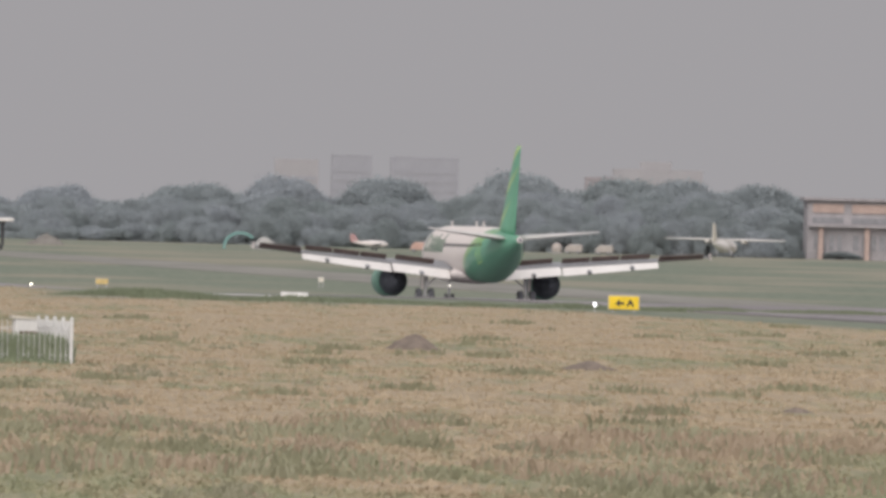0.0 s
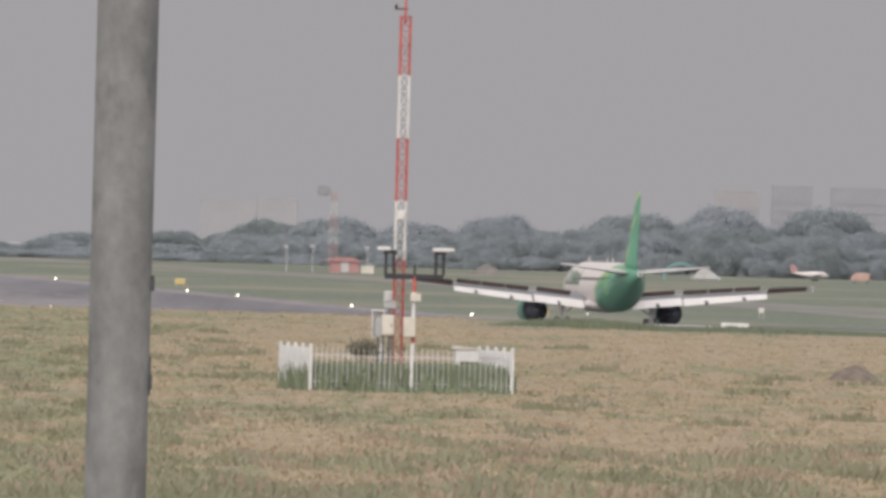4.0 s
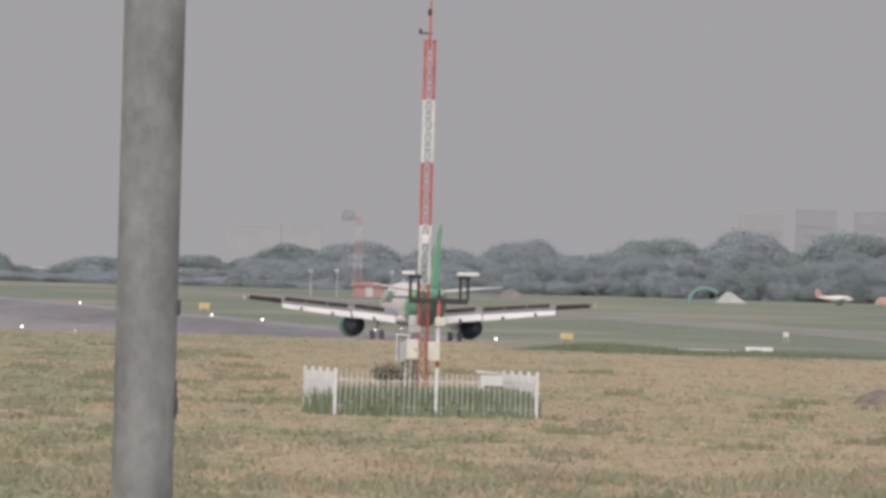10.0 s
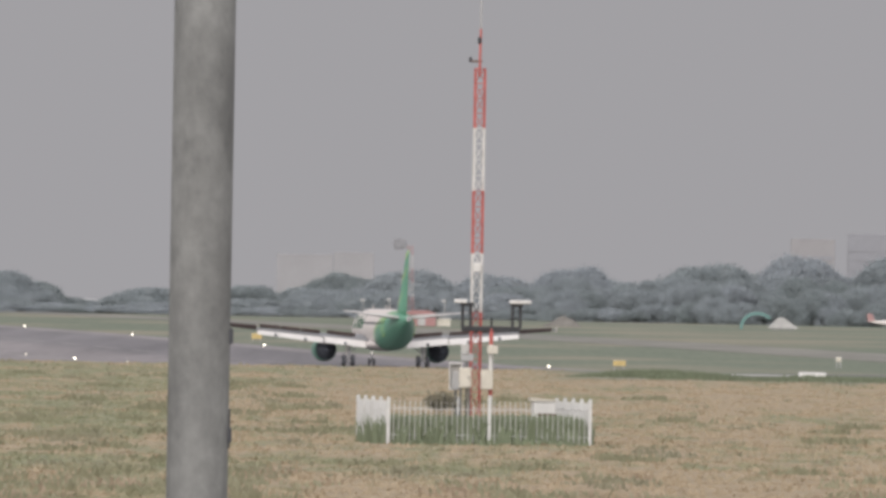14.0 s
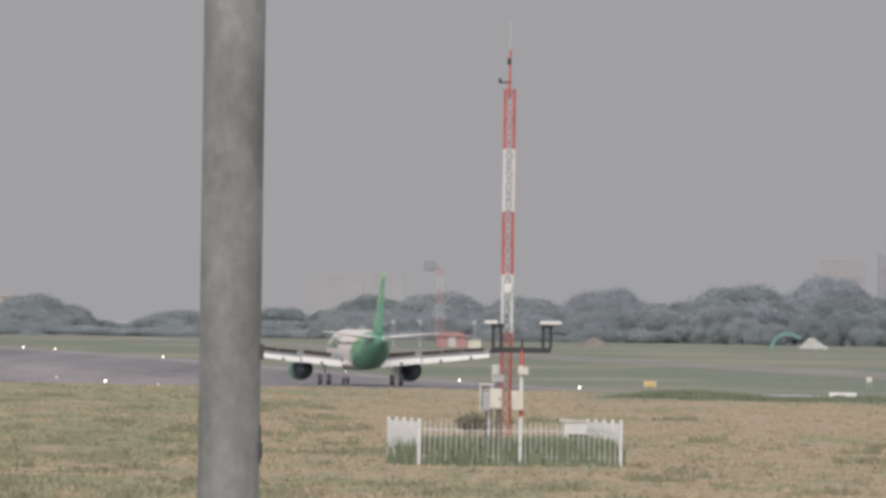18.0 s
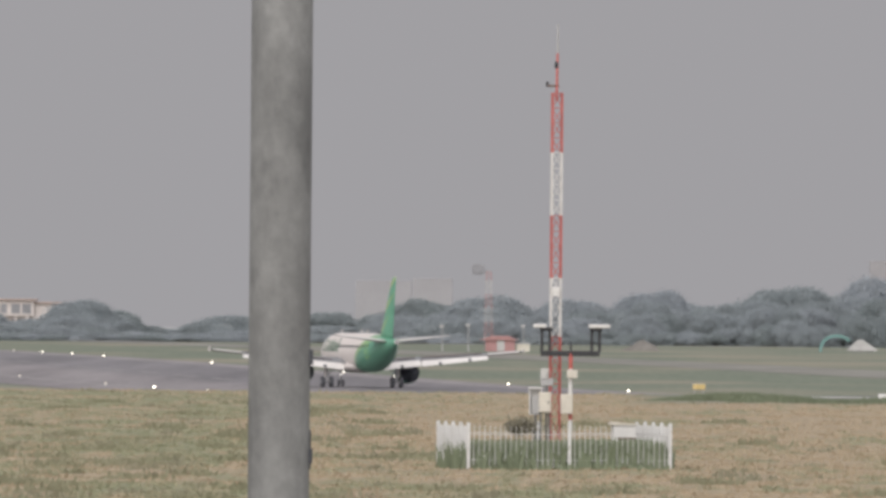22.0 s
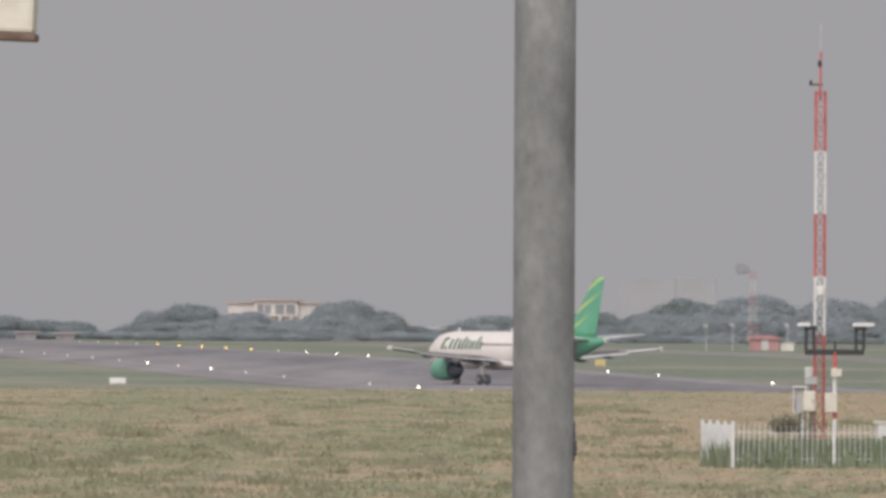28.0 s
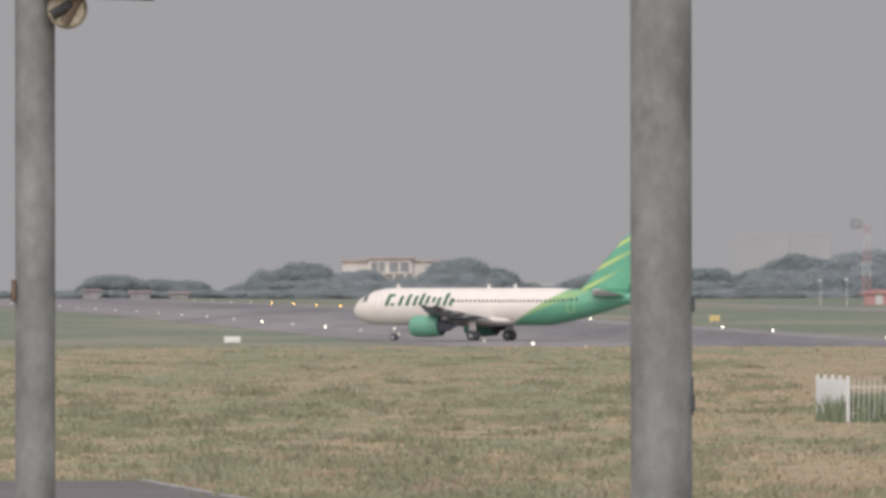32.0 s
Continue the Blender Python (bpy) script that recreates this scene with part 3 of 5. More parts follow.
def build_cabinets():
    y = 360.6
    z = ground_z(-0.6, y)
    t = thing("instrument_cabinet", -0.34, y, z, 0, "cream weatherproof instrument cabinet on a stand", "cabinet")
    body = part("case", box_bm(-0.17, 0.17, -0.14, 0.14, 1.56, 2.12, bevel=0.02), MAT["cream"], t)
    door = part("door", box_bm(-0.145, 0.145, -0.158, -0.14, 1.60, 2.08, bevel=0.008), MAT["cream"], t)
    part("handle", box_bm(0.09, 0.11, -0.172, -0.157, 1.80, 1.88, bevel=0.003), MAT["black"], door)
    for zz in (1.66, 2.0):
        part("hinge", rod_bm((-0.15, -0.15, zz), (-0.15, -0.15, zz + 0.05), 0.012), MAT["grey"], door)
    for xx in (-0.12, 0.12):
        part("leg", rod_bm((xx, 0, -0.1), (xx, 0, 1.57), 0.03), MAT["zinc"], t)
    t = thing("data_cabinet", -0.60, y + 0.15, z, 0, "grey open-fronted data cabinet on a pole", "cabinet")
    part("back", box_bm(-0.17, 0.15, 0.10, 0.13, 1.52, 2.20, bevel=0.006), MAT["white"], t)
    part("side", box_bm(-0.18, -0.15, -0.12, 0.13, 1.5, 2.22, bevel=0.006), MAT["white"], t)
    part("side", box_bm(0.14, 0.17, -0.12, 0.13, 1.5, 2.22, bevel=0.006), MAT["white"], t)
    part("roof", box_bm(-0.20, 0.19, -0.16, 0.15, 2.21, 2.25, bevel=0.01), MAT["white"], t)
    part("tray", box_bm(-0.15, 0.14, -0.11, 0.10, 1.5, 1.53), MAT["grey"], t)
    part("recorder", box_bm(-0.1, 0.1, -0.06, 0.1, 1.54, 2.0, bevel=0.01), MAT["grey"], t)
    part("pole", rod_bm((0, 0, -0.1), (0, 0, 1.52), 0.04), MAT["zinc"], t)
    t = thing("radiation_shield", -0.30, y + 0.5, z, 0, "small white louvred sensor shield on a pole", "weather sensor")
    part("pole", rod_bm((0, 0, -0.1), (0, 0, 2.32), 0.03), MAT["zinc"], t)
    part("junction", box_bm(-0.16, 0.18, -0.06, 0.06, 2.30, 2.50, bevel=0.02), MAT["grey"], t)
    for k in range(4):
        bm = bmesh.new()
        add_lathe(bm, [(0.05, 0), (0.13, 0.02), (0.12, 0.05), (0.05, 0.06)], centre=(-0.05, 0, 2.5 + 0.07 * k), seg=14)
        part("louvre", bm, MAT["white"], t)
    # low white cabinet with a pitched roof inside the fence
    t = thing("low_cabinet", 1.85, 362.2, ground_z(1.85, 362.2), 8, "low white cabinet with a pitched lid", "cabinet")
    part("body", box_bm(-0.32, 0.30, -0.2, 0.2, 0.74, 1.2, bevel=0.02), MAT["white"], t)
    bm = bmesh.new()
    add_loft(bm, [[(-0.42, -0.25, 1.20), (0.34, -0.25, 1.20), (0.32, -0.25, 1.23), (-0.40, -0.25, 1.29)], [(-0.42, 0.25, 1.20), (0.34, 0.25, 1.20), (0.32, 0.25, 1.23), (-0.40, 0.25, 1.29)]])
    part("lid", bm, MAT["cream"], t, "weathered cream lid")
    part("vent", box_bm(-0.2, 0.30, -0.22, -0.2, 0.78, 0.86, bevel=0.005), MAT["rust"], t)
    for xx in (-0.22, 0.22):
        part("leg", rod_bm((xx, 0, -0.1), (xx, 0, 0.76), 0.03), MAT["zinc"], t)


def build_fence():
    """Picket fence round the station: four panels, each a thing."""
    rot = 8.5
    W, D = 5.58, 5.95
    fl = Vector((-2.42, 357.6))
    u = Vector((math.cos(radians(rot)), math.sin(radians(rot))))
    v = Vector((-u.y, u.x))
    c = [fl, fl + u * W, fl + u * W + v * D, fl + v * D]
    bm = bmesh.new()
    add_box(bm, -0.010, 0.010, -0.012, 0.012, 0.02, 1.2)
    top = [vv for vv in bm.verts if vv.co.z > 1]
    for vv in top:
        vv.co.x *= 0.4
    picket = mesh_of(bm, "picket", MAT["fence"])
    for i in range(4):
        a, b = c[i], c[(i + 1) % 4]
        d = b - a
        L, ang = d.length, math.degrees(math.atan2(d.y, d.x))
        z = min(ground_z(*a), ground_z(*b))
        t = thing("fence_panel", a.x, a.y, z, ang, "white painted steel picket fence panel in long grass", "fence", "fence round the mast")
        for zz in (0.28, 0.98):
            part("rail", box_bm(0, L, -0.01 + 0.02, 0.01 + 0.02, zz - 0.008, zz + 0.008), MAT["fence"], t)
        posts = [0.0, L / 2] if i in (0, 2) else [0.0, L / 4, L / 2, L * 3 / 4]
        for px in posts:
            p = part("post", box_bm(px - 0.045, px + 0.045, -0.045, 0.045, -0.1, 1.24, bevel=0.008), MAT["fence"], t)
            bm = bmesh.new()
            add_lathe(bm, [(0.055, 1.24), (0.05, 1.27), (0.015, 1.31)], centre=(px, 0, 0), seg=8)
            part("finial", bm, MAT["fence"], t)
        n = int(L / 0.145)
        for k in range(1, n):
            px = L * k / n
            if all(abs(px - q) > 0.07 for q in posts):
                piece("picket", picket, t, pose(px, 0, 0))


build_mast()
build_visibility_sensor()
build_cabinets()
build_fence()


# ---------------------------------------------------------------- airliner
def hull_radius(y):
    """Half width, centre height and half height of the hull at y (metres ahead of the main wheels)."""
    r, zc = 1.975, 3.75
    if y > 12.6:
        s = min(1.0, (y - 12.6) / 5.1)
        k = max(0.03, math.sqrt(max(0.0, 1 - s ** 2.1)))
        return r * k, zc - 0.45 * s ** 1.6, 2.07 * k
    if y < -7.5:
        s = min(1.0, (-7.5 - y) / 12.4)
        k = max(0.09, 1 - s ** 1.45 * 0.93)
        return r * k, zc + 1.15 * s ** 1.25, 2.07 * max(0.10, 1 - s ** 1.25 * 0.90)
    return r, zc, 2.07


def hull_point(y, a, out=0.0):
    w, zc, h = hull_radius(y)
    return Vector(((w + out) * math.cos(a), y, zc + (h + out) * math.sin(a)))


def aerofoil(x, le, chord, z, thick, n=7):
    top = [(x, le - chord * (0.5 - 0.5 * math.cos(math.pi * k / n)), z + thick * chord * 1.9 * math.sqrt(max(0, (0.5 - 0.5 * math.cos(math.pi * k / n)))) * (1 - (0.5 - 0.5 * math.cos(math.pi * k / n)))) for k in range(n + 1)]
    low = [(x, p[1], z - (p[2] - z) * 0.55 - 0.01) for p in top[1:-1]][::-1]
    return top + low


def livery():
    """White hull, green tail with a slanting edge and lime slashes."""
    m = bpy.data.materials.new("aircraft_livery")
    m.use_nodes = True
    n, l = m.node_tree.nodes, m.node_tree.links
    b = n["Principled BSDF"]
    b.inputs["Roughness"].default_value = 0.35
    co = n.new("ShaderNodeTexCoord")
    def lin(kx, ky, kz, c):
        d = n.new("ShaderNodeVectorMath")
        d.operation = "DOT_PRODUCT"
        d.inputs[1].default_value = (kx, ky, kz)
        l.new(co.outputs["Object"], d.inputs[0])
        a = n.new("ShaderNodeMath")
        a.inputs[1].default_value = c
        l.new(d.outputs["Value"], a.inputs[0])
        return a.outputs[0]
    def step(v, lo, hi):
        r = n.new("ShaderNodeMapRange")
        r.inputs["From Min"].default_value, r.inputs["From Max"].default_value = lo, hi
        l.new(v, r.inputs["Value"])
        return r.outputs["Result"]
    def blend(f, a, c):
        x = n.new("ShaderNodeMix")
        x.data_type = "RGBA"
        l.new(f, x.inputs["Factor"])
        for s, v in (("A", a), ("B", c)):
            if isinstance(v, tuple):
                x.inputs[s].default_value = (*v, 1)
            else:
                l.new(v, x.inputs[s])
        return x.outputs["Result"]
    tex = n.new("ShaderNodeTexNoise")
    tex.inputs["Scale"].default_value, tex.inputs["Detail"].default_value = 0.7, 6
    l.new(co.outputs["Object"], tex.inputs["Vector"])
    white = blend(tex.outputs["Fac"], (0.68, 0.62, 0.585), (0.77, 0.71, 0.668))
    green = blend(tex.outputs["Fac"], (0.105, 0.295, 0.195), (0.125, 0.355, 0.235))
    # the edge runs from the belly behind the wing up and back to the fin; slashes of lime start at it
    edge = lin(0, -1.0, -1.85, 0.1)
    tail = step(edge, -0.2, 0.25)
    def both(*fs):
        r = fs[0]
        for f in fs[1:]:
            x = n.new("ShaderNodeMath")
            x.operation = "MULTIPLY"
            l.new(r, x.inputs[0])
            l.new(f, x.inputs[1])
            r = x.outputs[0]
        return r
    painted = green
    for lo, hi in ((2.9, 3.7), (4.35, 4.85)):
        rise = lin(0, 0.34 if lo < 4 else 0.16, 1.0, 2.0 if lo < 4 else 1.5)
        mid = (lo + hi) / 2 + (0.0 if lo < 4 else 0.25)
        slash = both(step(rise, mid - 0.5, mid - 0.25), step(rise, mid + 0.5, mid + 0.2), step(edge, 3.6, 0.8))
        painted = blend(slash, painted, (0.27, 0.43, 0.20))
    l.new(blend(tail, white, painted), b.inputs["Base Color"])
    return m


def build_airliner():
    t = thing("airliner", 39, 935, land(935), 6.7, "white twin-engined airliner with a green tail, rolling out", "airplane")
    # hull
    bm = bmesh.new()
    seg = 32
    ys = [17.7, 17.55, 17.2, 16.6, 15.8, 14.8, 13.7, 12.6] + [12.6 - 1.1175 * k for k in range(1, 19)] + [-8.4, -9.5, -11, -12.5, -14, -15.5, -17, -18.3, -19.3, -19.9]
    add_loft(bm, [[hull_point(y, k * math.tau / seg) for k in range(seg)] for y in ys])
    part("fuselage", bm, livery(), t, "white hull with green rear end", smooth=True)
    tip = (hull_point(-19.9, 1.57) + hull_point(-19.9, 4.71)) / 2
    part("exhaust_outlet", rod_bm(tip, tip + Vector((0, -0.22, 0.0)), 0.24, 0.2, seg=14), MAT["skin"], t, "pale exhaust ring")
    part("exhaust_bore", rod_bm(tip + Vector((0, -0.1, 0)), tip + Vector((0, -0.235, 0)), 0.13, seg=12), MAT["dark"], t)
    part("exhaust", rod_bm((0, -19.7, 4.92), (0, -20.05, 4.95), 0.19, 0.17, seg=12), MAT["dark"], t)
    # belly fairing
    bm = bmesh.new()
    add_loft(bm, [[(1.9 * k * math.cos(a), y, 2.25 + 0.62 * k * math.sin(a)) for a in [j * math.tau / 20 for j in range(20)]] for y, k in ((7.6, 0.3), (6.4, 0.8), (4.5, 1.05), (0, 1.1), (-2.6, 0.9), (-4.4, 0.3))])
    part("belly_fairing", bm, MAT["skin"], t, smooth=True)
    # windscreen
    for k in range(6):
        a = radians(90 + (k - 2.5) * 22)
        bm = bmesh.new()
        ring = [hull_point(yy, aa, 0.015) for yy, aa in ((15.25, a - 0.16), (15.25, a + 0.16), (15.95, a + 0.17), (15.95, a - 0.17))]
        inner = [p - Vector((0, 0.03, 0.03)) for p in ring]
        add_loft(bm, [inner, ring])
        part("windscreen_pane", bm, MAT["pane"], t)
    # cabin windows
    for side in (-1, 1):
        bm = bmesh.new()
        add_lathe(bm, [(0.17, -0.02), (0.17, 0.012), (0.13, 0.018)], "X", 8, squash=1.0)
        wm = mesh_of(bm, "cabin_window", MAT["pane"])
        for k in range(30):
            y = 3.7 - 0.533 * k
            a = radians(17)
            p = hull_point(y, a if side > 0 else math.pi - a)
            piece("cabin_window", wm, t, pose(p.x, p.y, p.z, 0, 0, 0 if side > 0 else 180))
        # lettering stands as plain slanted bars
        for k, (y0, w, z0, z1) in enumerate(((12.9, 0.44, 3.75, 5.05), (12.2, 0.40, 3.75, 4.05), (12.2, 0.40, 4.75, 5.05), (11.35, 0.42, 3.75, 4.85), (10.5, 0.44, 3.75, 5.0), (9.65, 0.42, 3.75, 4.85), (8.95, 0.42, 3.75, 5.1), (8.25, 0.42, 3.75, 4.85), (7.5, 0.40, 3.75, 4.7), (6.85, 0.40, 3.75, 4.7), (6.1, 0.42, 3.75, 5.15), (5.4, 0.44, 3.75, 4.6))):
            bm = bmesh.new()
            rows = []
            for j in range(5):
                z = z0 + 0.1 + (z1 - z0) * j / 4
                a = math.asin((z - 3.75) / 2.07)
                lean = -0.28 * (z - z0 - 0.1) - 0.1 * (12.9 - y0) - 0.25
                rows.append([Vector((side * hull_point(0, a, o).x, y, z)) for o, y in ((-0.02, y0 + lean), (-0.02, y0 - w + lean), (0.018, y0 - w + lean), (0.018, y0 + lean))])
            add_loft(bm, rows)
            part("lettering_bar", bm, MAT["deepgreen"], t)
        # doors
        for y in (13.9, -10.7):
            bm = bmesh.new()
            for dy in (0.0, -0.82):
                pts = [hull_point(y + dy, math.asin(max(-0.99, min(0.99, (z - hull_radius(y)[1]) / hull_radius(y)[2]))), 0.012) for z in (3.1, 3.8, 4.5, 5.0)]
                pts = [Vector((side * p.x, p.y, p.z)) for p in pts]
                for a, b in zip(pts, pts[1:]):
                    add_rod(bm, a, b, 0.05 if y < 0 else 0.02, seg=5)
                if dy < 0:
                    add_rod(bm, first[0], pts[0], 0.05 if y < 0 else 0.02, seg=5)
                    add_rod(bm, first[-1], pts[-1], 0.05 if y < 0 else 0.02, seg=5)
                first = pts
            part("door_frame", bm, MAT["lime"] if y < 0 else MAT["grey"], t)
    for y, a in ((12.1, 90), (0.4, 90), (-3.0, 90)):
        p = hull_point(y, radians(a))
        part("antenna", box_bm(-0.03, 0.03, y - 0.25, y + 0.15, p.z - 0.05, p.z + 0.38, bevel=0.01), MAT["skin"], t)
    # wings
    ailerons, flaps = [], []
    for s in (-1, 1):
        st = [(1.2, 7.0, 7.4, 2.55, 0.13), (2.0, 6.6, 6.6, 2.6, 0.13), (6.4, 4.3, 4.2, 2.98, 0.115), (11.5, 1.7, 2.75, 3.42, 0.105), (16.2, -0.75, 1.75, 3.9, 0.10), (17.05, -1.6, 1.15, 4.0, 0.09)]
        bm = bmesh.new()
        add_loft(bm, [aerofoil(s * x, le, ch, z, th) for x, le, ch, z, th in st])
        part("wing", bm, MAT["wing"], t, "light grey swept wing", smooth=True)
        # tip fence
        bm = bmesh.new()
        add_loft(bm, [[(s * (17.05 + o), -1.9, 4.0), (s * (17.05 + o), -2.6, 4.28), (s * (17.05 + o), -3.2, 4.25), (s * (17.05 + o), -3.0, 4.0), (s * (17.05 + o), -3.0, 3.78), (s * (17.05 + o), -2.3, 3.82)] for o in (-0.03, 0.03)])
        part("wing_tip_fence", bm, MAT["skin"], t)
        # flaps hang behind and below the trailing edge
        def slab(x0, le0, c0, z0, x1, le1, c1, z1, droop, thick=0.16):
            bm = bmesh.new()
            rings = []
            for x, le, c, z in ((x0, le0, c0, z0), (x1, le1, c1, z1)):
                d = Vector((0, -math.cos(radians(droop)), -math.sin(radians(droop))))
                nrm = Vector((0, -math.sin(radians(droop)), math.cos(radians(droop))))
                o = Vector((s * x, le, z))
                rings.append([o + nrm * thick * 0.3, o + d * c * 0.4 + nrm * thick * 0.5, o + d * c, o + d * c * 0.4 - nrm * thick * 0.4, o - nrm * thick * 0.4])
            add_loft(bm, rings)
            return bm
        for name, x0, le0, c0, z0, x1, le1, c1, z1 in (("inner_flap", 2.05, 0.1, 1.35, 2.55, 6.3, 0.1, 1.15, 2.93), ("outer_flap", 6.42, 0.1, 1.15, 2.88, 13.3, -1.62, 0.78, 3.48)):
            mid = Vector((s * (x0 + x1) / 2, (le0 + le1) / 2, (z0 + z1) / 2))
            bm = slab(x0, le0, c0, z0, x1, le1, c1, z1, 30)
            bmesh.ops.translate(bm, verts=bm.verts[:], vec=-mid)
            fl = part(name, bm, MAT["flap"], t, "lowered white flap")
            fl.location = mid
            flaps.append((fl, mid, Vector((s * (x1 - x0), le1 - le0, z1 - z0)).normalized() * s))
        mid = Vector((s * 15.0, -1.75, 3.8))
        # Dark lower slab: shade painted under the aileron; the white skin covers its top.
        bm = slab(13.4, -1.25, 0.95, 3.57, 16.6, -2.25, 0.75, 3.87, 4, 0.14)
        bmesh.ops.translate(bm, verts=bm.verts[:], vec=-mid)
        ail = part("aileron", bm, MAT["spoiler"], t, "aileron with shade painted on its underside")
        ail.location = mid
        bm = slab(13.4, -1.25, 0.97, 3.68, 16.6, -2.25, 0.77, 3.98, 4, 0.20)
        bmesh.ops.translate(bm, verts=bm.verts[:], vec=-mid)
        part("upper_skin", bm, MAT["flap"], ail, "white upper skin")
        ailerons.append((ail, mid, Vector((s * 3.2, -1.0, 0.3)).normalized() * s))
        for x, y, z, ln in ((4.2, 0.6, 2.55, 2.6), (8.3, 0.2, 2.9, 2.6), (11.4, -0.6, 3.3, 2.2)):
            bm = bmesh.new()
            add_lathe(bm, [(0.04, y + 0.9), (0.14, y), (0.15, y - ln * 0.5), (0.03, y - ln)], "Y", 10, (s * x, 0, z - 0.25), 1.3)
            part("flap_fairing", bm, MAT["wing"], t, smooth=True)
        # engine
        bm = bmesh.new()
        ex, ez = s * 5.75, 1.62
        add_lathe(bm, [(0.80, 6.45), (1.0, 6.6), (1.13, 6.4), (1.21, 5.4), (1.20, 4.2), (1.09, 3.0), (1.06, 2.92), (0.98, 3.1)], "Y", 24, (ex, 0, ez))
        eng = part("engine_cowl", bm, MAT["green"], t, "green engine cowling", smooth=True)
        bm = bmesh.new()
        add_lathe(bm, [(1.055, 2.93), (0.98, 3.05), (0.70, 2.9), (0.60, 2.5), (0.50, 1.8), (0.30, 1.7), (0.2, 1.3), (0.04, 1.0)], "Y", 20, (ex, 0, ez))
        part("engine_core", bm, MAT["dark"], eng, "dark exhaust nozzle", smooth=True)
        bm = bmesh.new()
        add_lathe(bm, [(0.85, 6.1), (0.85, 6.3), (0.3, 6.35), (0.05, 6.55)], "Y", 20, (ex, 0, ez))
        part("fan", bm, MAT["dark"], eng)
        bm = bmesh.new()
        add_loft(bm, [[(ex - 0.15, 5.8, ez + 1.1), (ex + 0.15, 5.8, ez + 1.1), (ex + 0.15, 2.6, ez + 0.6), (ex - 0.15, 2.6, ez + 0.6)], [(ex - 0.12, 4.4, 2.95), (ex + 0.12, 4.4, 2.95), (ex + 0.12, 1.4, 2.85), (ex - 0.12, 1.4, 2.85)]])
        part("pylon", bm, MAT["skin"], t)
        # main undercarriage
        leg = part("main_leg", rod_bm((s * 3.8, 0, 0.58), (s * 3.65, 0.2, 2.7), 0.13, 0.16, seg=10), MAT["steel"], t)
        part("side_brace", rod_bm((s * 3.78, 0, 1.3), (s * 2.4, 0.3, 2.4), 0.06), MAT["steel"], leg)
        part("gear_door", box_bm(s * 3.8 + s * 0.22 - 0.02, s * 3.8 + s * 0.22 + 0.02, -0.4, 0.5, 1.1, 2.5, bevel=0.01), MAT["skin"], leg)
        part("axle", rod_bm((s * 3.8 - 0.5, 0, 0.58), (s * 3.8 + 0.5, 0, 0.58), 0.08), MAT["steel"], leg)
        for o in (-0.46, 0.46):
            bm = bmesh.new()
            add_lathe(bm, [(0.3, -0.2), (0.5, -0.2), (0.58, -0.1), (0.58, 0.1), (0.5, 0.2), (0.3, 0.2)], "X", 20, (s * 3.8 + o, 0, 0.58))
            wheel = part("main_wheel", bm, MAT["tyre"], t)
            bm = bmesh.new()
            add_lathe(bm, [(0.28, -0.205), (0.28, 0.205)], "X", 14, (s * 3.8 + o, 0, 0.58))
            part("rim", bm, MAT["steel"], wheel)
        # tailplane
        bm = bmesh.new()
        add_loft(bm, [aerofoil(s * x, le, ch, z, th, 5) for x, le, ch, z, th in ((0.4, -13.0, 4.3, 4.95, 0.09), (1.2, -13.5, 3.9, 5.05, 0.09), (6.2, -16.6, 1.4, 5.6, 0.08))])
        part("tailplane", bm, MAT["flap"], t, "white tailplane", smooth=True)
    # nose undercarriage
    leg = part("nose_leg", rod_bm((0, 12.64, 0.38), (0, 12.8, 2.1), 0.09, 0.11), MAT["steel"], t)
    part("landing_lamp", rod_bm((0, 12.5, 1.35), (0, 12.75, 1.35), 0.07), glow("nose_lamp", (1, 0.95, 0.85), 1.6), leg, "lit nose lamp")
    for o in (-0.25, 0.25):
        bm = bmesh.new()
        add_lathe(bm, [(0.2, -0.1), (0.33, -0.1), (0.38, -0.05), (0.38, 0.05), (0.33, 0.1), (0.2, 0.1)], "X", 18, (o, 12.64, 0.38))
        wheel = part("nose_wheel", bm, MAT["tyre"], t)
        bm = bmesh.new()
        add_lathe(bm, [(0.19, -0.105), (0.19, 0.105)], "X", 12, (o, 12.64, 0.38))
        part("rim", bm, MAT["steel"], wheel)
    # fin
    bm = bmesh.new()
    def fin_ring(z, le, ch, th):
        return [(p[2], p[1], z) for p in aerofoil(0, le, ch, 0, th, 6)]
    rings = []
    for z, le, ch, th in ((5.2, -10.8, 7.0, 0.07), (5.9, -11.7, 6.1, 0.08), (11.3, -17.0, 2.3, 0.08), (11.76, -17.7, 1.7, 0.05)):
        top = aerofoil(0, le, ch, 0, th, 6)
        half = [(p[2] - 0.0, p[1]) for p in top[:7]]
        rings.append([(a, b, z) for a, b in half] + [(-a, b, z) for a, b in half[1:-1]][::-1])
    add_loft(bm, rings)
    fin = part("fin", bm, fin_paint(), t, "green fin with lime slashes", smooth=True)
    # spoilers: their own parts, hinged at the wing's upper surface
    spoilers = []
